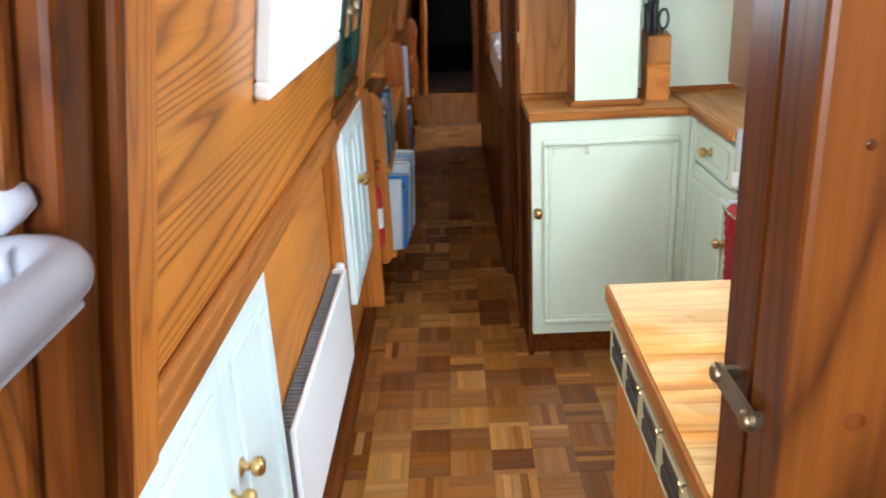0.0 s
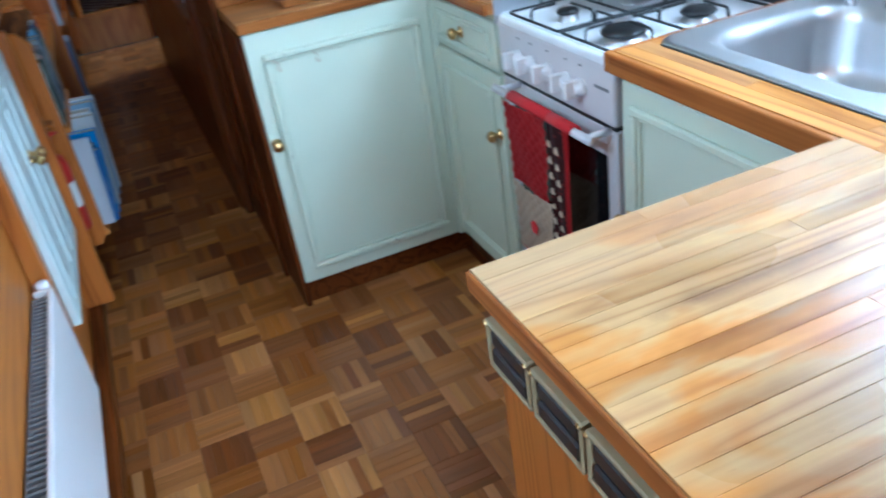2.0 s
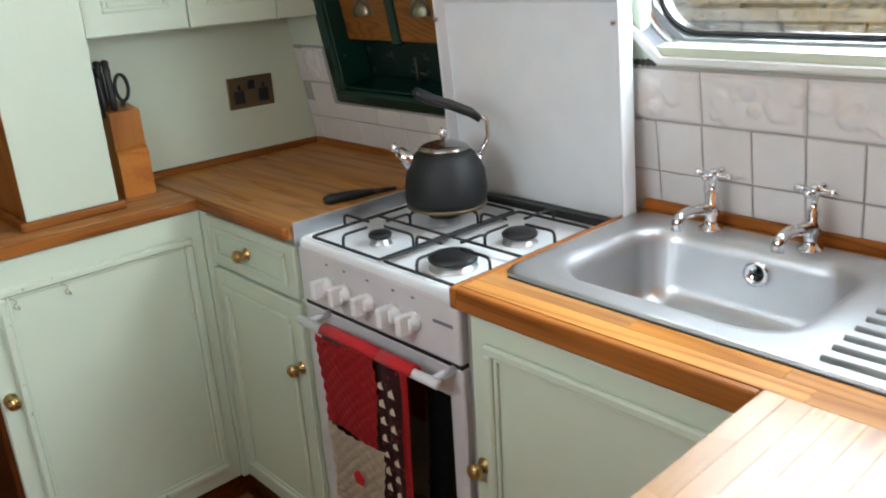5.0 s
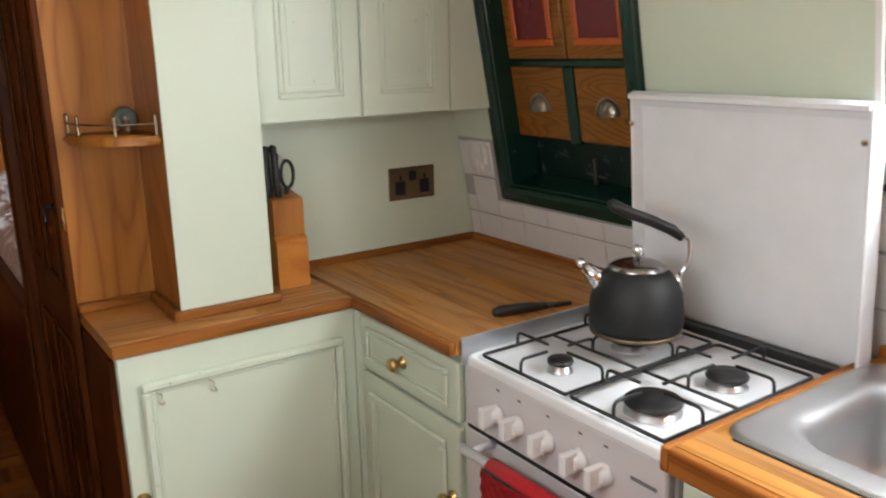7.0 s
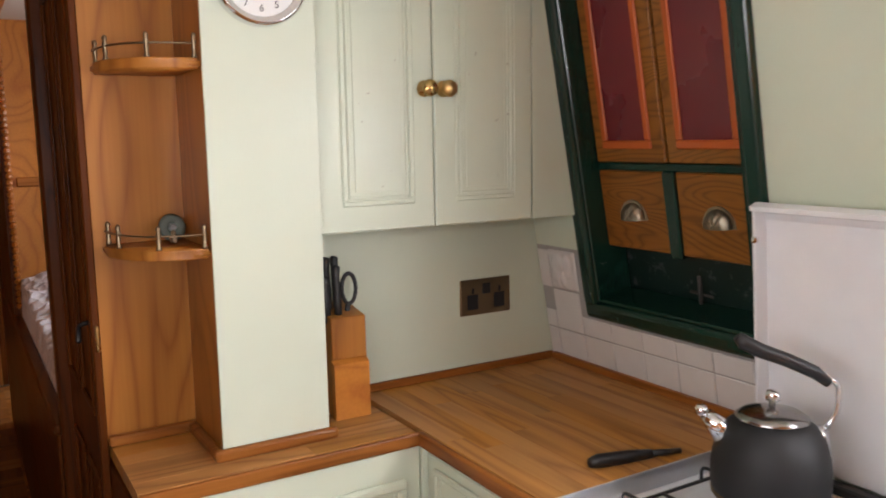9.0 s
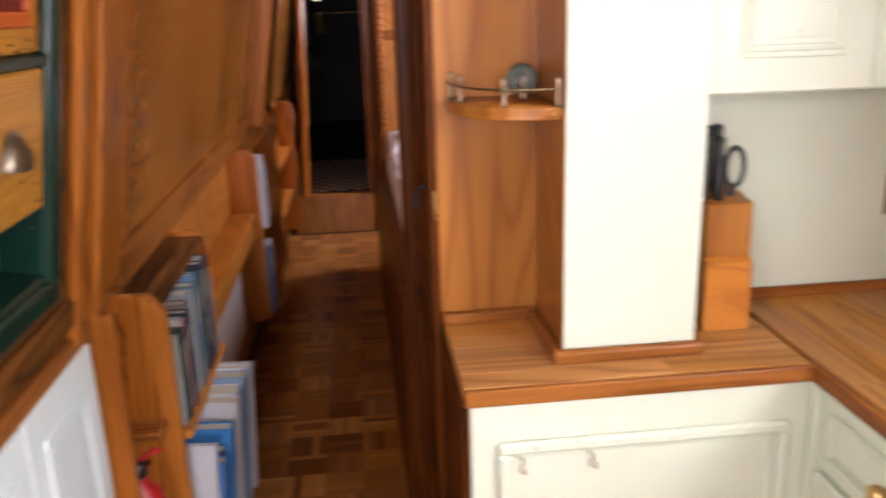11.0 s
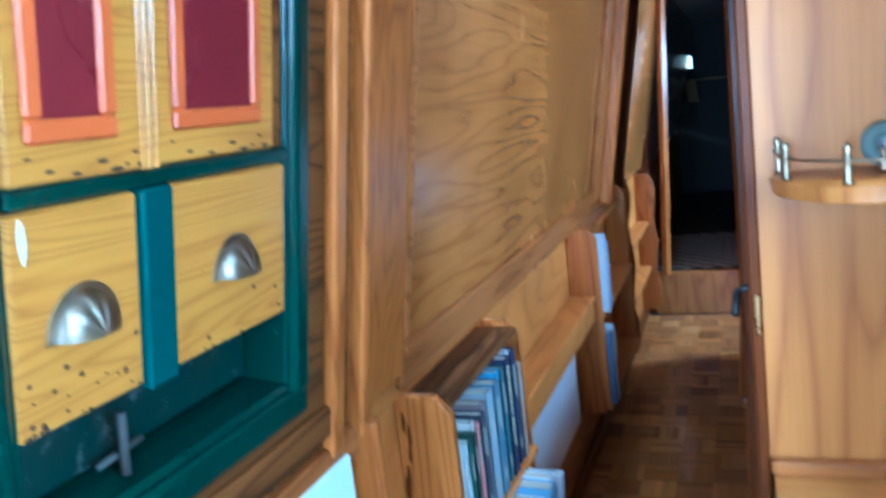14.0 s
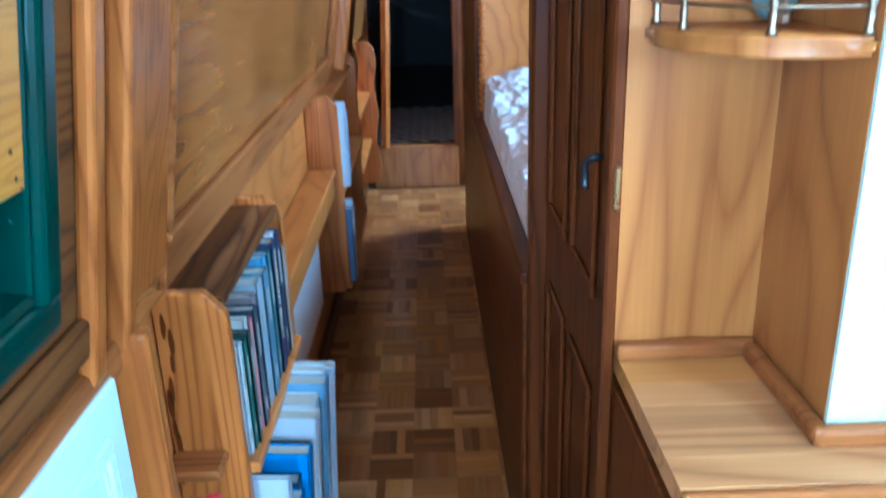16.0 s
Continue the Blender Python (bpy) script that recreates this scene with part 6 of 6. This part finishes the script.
def build_cabin_side():
    d = thing("cabin_door", "open dark-stained panelled cabin door along the corridor", "door", kind="structure")
    f = face_x(0.640)
    part("leaf", B((-0.030, 0.0, 0.262, 0.79, 0.02, 1.95), bev=0.002, f=f), POST, d)
    bm = bmesh.new()
    for z0, z1 in ((0.16, 0.80), (0.93, 1.80)):
        for y0, y1 in ((0.335, 0.505), (0.555, 0.725)):
            frame_bars(bm, f, y0, y1, z0, z1, 0.018, 0.0, 0.008, 0.003)
    part("moulding", bm, DARK_V, d)
    part("strike_plate", B((0.632, 0.639, 0.225, 0.245, 1.085, 1.135), bev=0.002), BRASS, d, "small brass latch plate")
    part("latch", tube(bmesh.new(), bend([(0.634, 0.30, 1.13), (0.612, 0.30, 1.125), (0.608, 0.27, 1.10)], 0.01), 0.005, 8), BLACK_IRON, d, "dark latch lever", True)
    p = tagged(new("door_frame_3"), "dark stained post at the niche", "door frame", kind="structure")
    part("post", B((0.6265, 0.6415, 0.230, 0.262, 0.0, 1.98), bev=0.003), DARK_V, p)
    part("post", B((0.612, 0.66, 0.795, 0.85, 0.0, 1.98), bev=0.006), DARK_V, p)
    b = thing("bunk", "built-in bunk with a dark panelled side along the corridor", "bunk")
    part("side_board", B((0.605, 0.628, 0.852, 3.40, 0.0, 0.735), bev=0.004), DARK_H, b, "dark stained side board")
    part("capping", B((0.598, 0.640, 0.852, 2.44, 0.735, 0.762), bev=0.008, seg=2), DARK_H, b)
    part("base", B((0.629, 1.72, 0.852, 2.44, 0.40, 0.60)), DARK_H, b)
    bm = bmesh.new()
    nu, nv = 90, 110
    rows = []
    for j in range(nv + 1):
        row = []
        for i in range(nu + 1):
            u, v = i / nu, j / nv
            x, y = 0.632 + 1.06 * u, 0.862 + 1.57 * v
            z = 0.845 + 0.05 * min(1, u * 8) + 0.05 * (v > 0.72) * min(1, (v - 0.72) * 12)
            z += 0.022 * noise.noise((x * 9, y * 9, 0)) + 0.016 * noise.noise((x * 24, y * 24, 3)) + 0.010 * abs(noise.noise((x * 46, y * 46, 7)))
            if i == 0:
                z = 0.62
            row.append(bm.verts.new((x, y, z)))
        rows.append(row)
    for a, c in zip(rows, rows[1:]):
        for i in range(nu):
            bm.faces.new((a[i], a[i + 1], c[i + 1], c[i]))
    solid("quilt", bm, QUILT, "rumpled white crinkled quilt on the bunk", "quilt", True)
    wb = tagged(new("wall_cabin"), "pale honey pine bulkhead at the bunk's end", "wall", kind="structure")
    part("boards", B((0.64, 1.80, 2.45, 2.49, 0.0, 1.98)), PINE_PALE, wb)
    part("boards", B((0.65, 1.80, 0.302, 0.33, 0.0, 1.98)), PINE_PALE, wb)
    bm = bmesh.new()
    for k in range(46):
        lathe(bm, [(0.004, -0.013), (0.013, -0.006), (0.013, 0.006), (0.004, 0.013)], pose(0.634, 2.445, 0.80 + k * 0.026, 0, 0, 0), 8)
    tagged(part("carved_edge", bm, TRIM_V, wb, "carved rope edge"), kind="stuff")
    part("rail", B((0.66, 1.7, 2.436, 2.45, 1.30, 1.34), bev=0.004), TRIM_X, wb)
    ws = tagged(new("wall_corridor"), "dark stained wardrobe side along the corridor", "wall", kind="structure")
    part("panel", B((0.612, 0.640, 2.49, 3.46, 0.0, 1.98)), POST, ws)
    part("edge", B((0.604, 0.650, 3.40, 3.46, 0.0, 1.98), bev=0.006), DARK_V, ws)


build_cabin_side()


def build_fore_cabin():
    sheet = thing("floor_tiles", "black and white diamond patterned floor covering in the fore cabin", "floor covering", kind="structure")
    a, b = bmesh.new(), bmesh.new()
    s = 0.06
    for i in range(9):
        for j in range(20):
            bm = a if (i + j) % 2 else b
            cx, cy = 0.09 + (i - 0) * s, 4.34 + j * s
            bm.faces.new([bm.verts.new(p) for p in ((cx - s, cy, 0.264), (cx, cy - s, 0.264), (cx + s, cy, 0.264), (cx, cy + s, 0.264))] if (i + j) % 2 == 0 else [bm.verts.new(p) for p in ((cx - s * 0.8, cy, 0.2645), (cx, cy - s * 0.8, 0.2645), (cx + s * 0.8, cy, 0.2645), (cx, cy + s * 0.8, 0.2645))])
    tagged(part("dark_diamonds", b, BLACKISH, sheet), kind="stuff")
    tagged(part("pale_diamonds", a, TILE, sheet), kind="stuff")
    solid("wall_fore_side", B((0.70, 0.74, 4.31, 7.9, 0.2, 1.98)), BLACKISH, "panelled side of the fore cabin, near-black for its gloom", "wall", kind="structure")
    c = thing("curtain", "yellowed curtain half drawn at the fore window", "curtain")
    bm = bmesh.new()
    cols = []
    for i in range(25):
        x = 0.16 + 0.09 * i / 24
        y = 7.50 + 0.012 * math.sin(i * 1.3)
        cols.append((bm.verts.new((x, y, 1.40)), bm.verts.new((x + 0.02 * i / 24, y, 1.20))))
    for p, q in zip(cols, cols[1:]):
        bm.faces.new((p[0], q[0], q[1], p[1]))
    bmesh.ops.solidify(bm, geom=bm.faces[:], thickness=0.003)
    part("fabric", bm, cloth("yellowed_cotton", (0.5, 0.36, 0.14)), c)
    part("rail", tube(bmesh.new(), [(-0.24, 7.5, 1.405), (0.72, 7.5, 1.405)], 0.006, 8), BRASS, c)


build_fore_cabin()


# ---- aft doorway ----
def build_aft_doorway():
    w = tagged(new("wall_aft_galley"), "brown pine partition beside the aft doorway", "wall", kind="structure")
    part("boards", B((0.70, 1.78, -2.06, -2.014, 0.0, 1.98)), POST, w)
    fr = tagged(new("door_frame_4"), "red-brown pine door lining with dark rebate at the aft doorway", "door frame", kind="structure")
    part("rebate", B((0.640, 0.70, -2.062, -1.996, 0.0, 1.98), bev=0.003), DARK_V, fr)
    part("bead", B((0.647, 0.700, -2.082, -2.0625, 0.0, 1.98), bev=0.005), DARK_V, fr)
    part("lining", B((0.632, 0.82, -2.15, -2.0825, 0.0, 1.98), bev=0.006, seg=2), POST, fr)
    for y, x, z, r in ((-2.1505, 0.683, 1.085, 0.008), (-2.1505, 0.668, 1.29, 0.004)):
        part("knot", lathe(bmesh.new(), [(r, 0), (r * 0.7, 0.0006), (r * 0.2, 0.0008)], pose(x, y, z, 90, 0, 0), 12), DARK_V, fr)
    c = thing("door_hook", "dull metal cabin hook on the door post", "hook")
    bm = bmesh.new()
    extrude(bm, rrect(-2.122, -2.030, 1.056, 1.076, 0.0095), Matrix(((0, 0, 1, 0.620), (1, 0, 0, 0), (0, 1, 0, 0), (0, 0, 0, 1))), 0.004)
    part("arm", bm, BRASS_ANT, c)
    for y in (-2.113, -2.039):
        part("stud", lathe(bmesh.new(), [(0.008, -0.002), (0.008, 0.003), (0.005, 0.005)], pose(0.620, y, 1.066, 0, -90, 0), 14), BRASS_ANT, c, "", True)
        part("spacer", B((0.624, 0.642, y - 0.004, y + 0.004, 1.061, 1.071)), BRASS_ANT, c)
    t = thing("wall_rack", "lilac-grey plastic rack on the cabin side by the doorway", "rack")
    pts = [(x, y, 1.262) for x, y in rrect(0.118, 0.188, -2.53, -2.222, 0.034)]
    part("rim", tube(bmesh.new(), pts, 0.0155, 14, closed=True), RACK_GREY, t, "", True)
    part("tray", B((0.120, 0.186, -2.525, -2.228, 1.234, 1.240), bev=0.002), RACK_GREY, t)
    part("wall_plate", B((0.112, 0.130, -2.51, -2.24, 1.234, 1.30), bev=0.006), RACK_GREY, t)
    part("peg", tube(bmesh.new(), [(0.125, -2.235, 1.280), (0.140, -2.205, 1.292), (0.150, -2.195, 1.294)], [0.013, 0.014, 0.008], 12), RACK_GREY, t, "rounded white peg", True)


build_aft_doorway()


# ---- parquet ----
def build_parquet():
    blk, gap = 0.1225, 0.0004
    fw = blk / 5
    meshes = {}
    for a in "xy":
        bm = box(bmesh.new(), -blk / 2 + gap / 2, blk / 2 - gap / 2, -fw / 2 + gap / 2, fw / 2 - gap / 2, -0.008, 0.0, bev=0.0004)
        bmesh.ops.recalc_face_normals(bm, faces=bm.faces)
        me = bpy.data.meshes.new("parquet_finger")
        bm.to_mesh(me)
        bm.free()
        meshes[a] = []
        for m in PARQ_P["x"]:
            cp = me.copy()
            cp.materials.append(m)
            meshes[a].append(cp)
    rest = {(a, t): ([], []) for a in "xy" for t in range(5)}
    rnd = random.Random(9)
    count = 0
    for i in range(-1, 14):
        for j in range(-24, 36):
            cx, cy = 0.105 + (i + 0.5) * blk, 0.03 + (j + 0.5) * blk
            if cy > 4.2 or cx < 0.03 or cx > (1.24 if -1.5 < cy < 0.05 else 0.66 if cy > -2.1 else 1.7):
                continue
            along = "x" if (i + j) % 2 else "y"
            block = rnd.choice((0, 0, 1, 1, 2, 2, 2, 3, 4))
            for k in range(5):
                o = (k - 2) * fw
                x, y = (cx, cy + o) if along == "x" else (cx + o, cy)
                z = rnd.uniform(-0.0007, 0)
                tint = block if rnd.random() < 0.8 else rnd.choice((0, 1, 2, 3, 4))
                if -0.93 < cy < -0.07 and 0.04 < cx < 1.2 and count < 300:
                    ob = new("parquet_finger", meshes[along][tint])
                    ob.matrix_world = pose(x, y, z, rnd.uniform(-0.3, 0.3), 0, 0 if along == "x" else 90)
                    ob.parent = FLOOR
                    count += 1
                else:
                    vs, fs = rest[along, tint]
                    h, w = (blk - gap) / 2, (fw - gap) / 2
                    if along == "y":
                        h, w = w, h
                    n = len(vs)
                    vs += [(x + sx * h, y + sy * w, zz) for zz in (-0.008, z) for sx, sy in ((-1, -1), (1, -1), (1, 1), (-1, 1))]
                    fs += [tuple(n + q for q in f) for f in ((4, 5, 6, 7), (0, 1, 5, 4), (1, 2, 6, 5), (2, 3, 7, 6), (3, 0, 4, 7))]
    vs, fs, mi = [], [], []
    for n, ((a, t), (v, f)) in enumerate(rest.items()):
        fs += [tuple(q + len(vs) for q in face) for face in f]
        mi += [n] * len(f)
        vs += v
    me = bpy.data.meshes.new("parquet_rest")
    me.from_pydata(vs, [], fs)
    for a, t in rest:
        me.materials.append(PARQ_I[a][t])
    me.polygons.foreach_set("material_index", mi)
    ob = new("parquet_rest", me)
    ob.parent = FLOOR
    tagged(ob, "small hardwood parquet fingers", kind="stuff")


build_parquet()
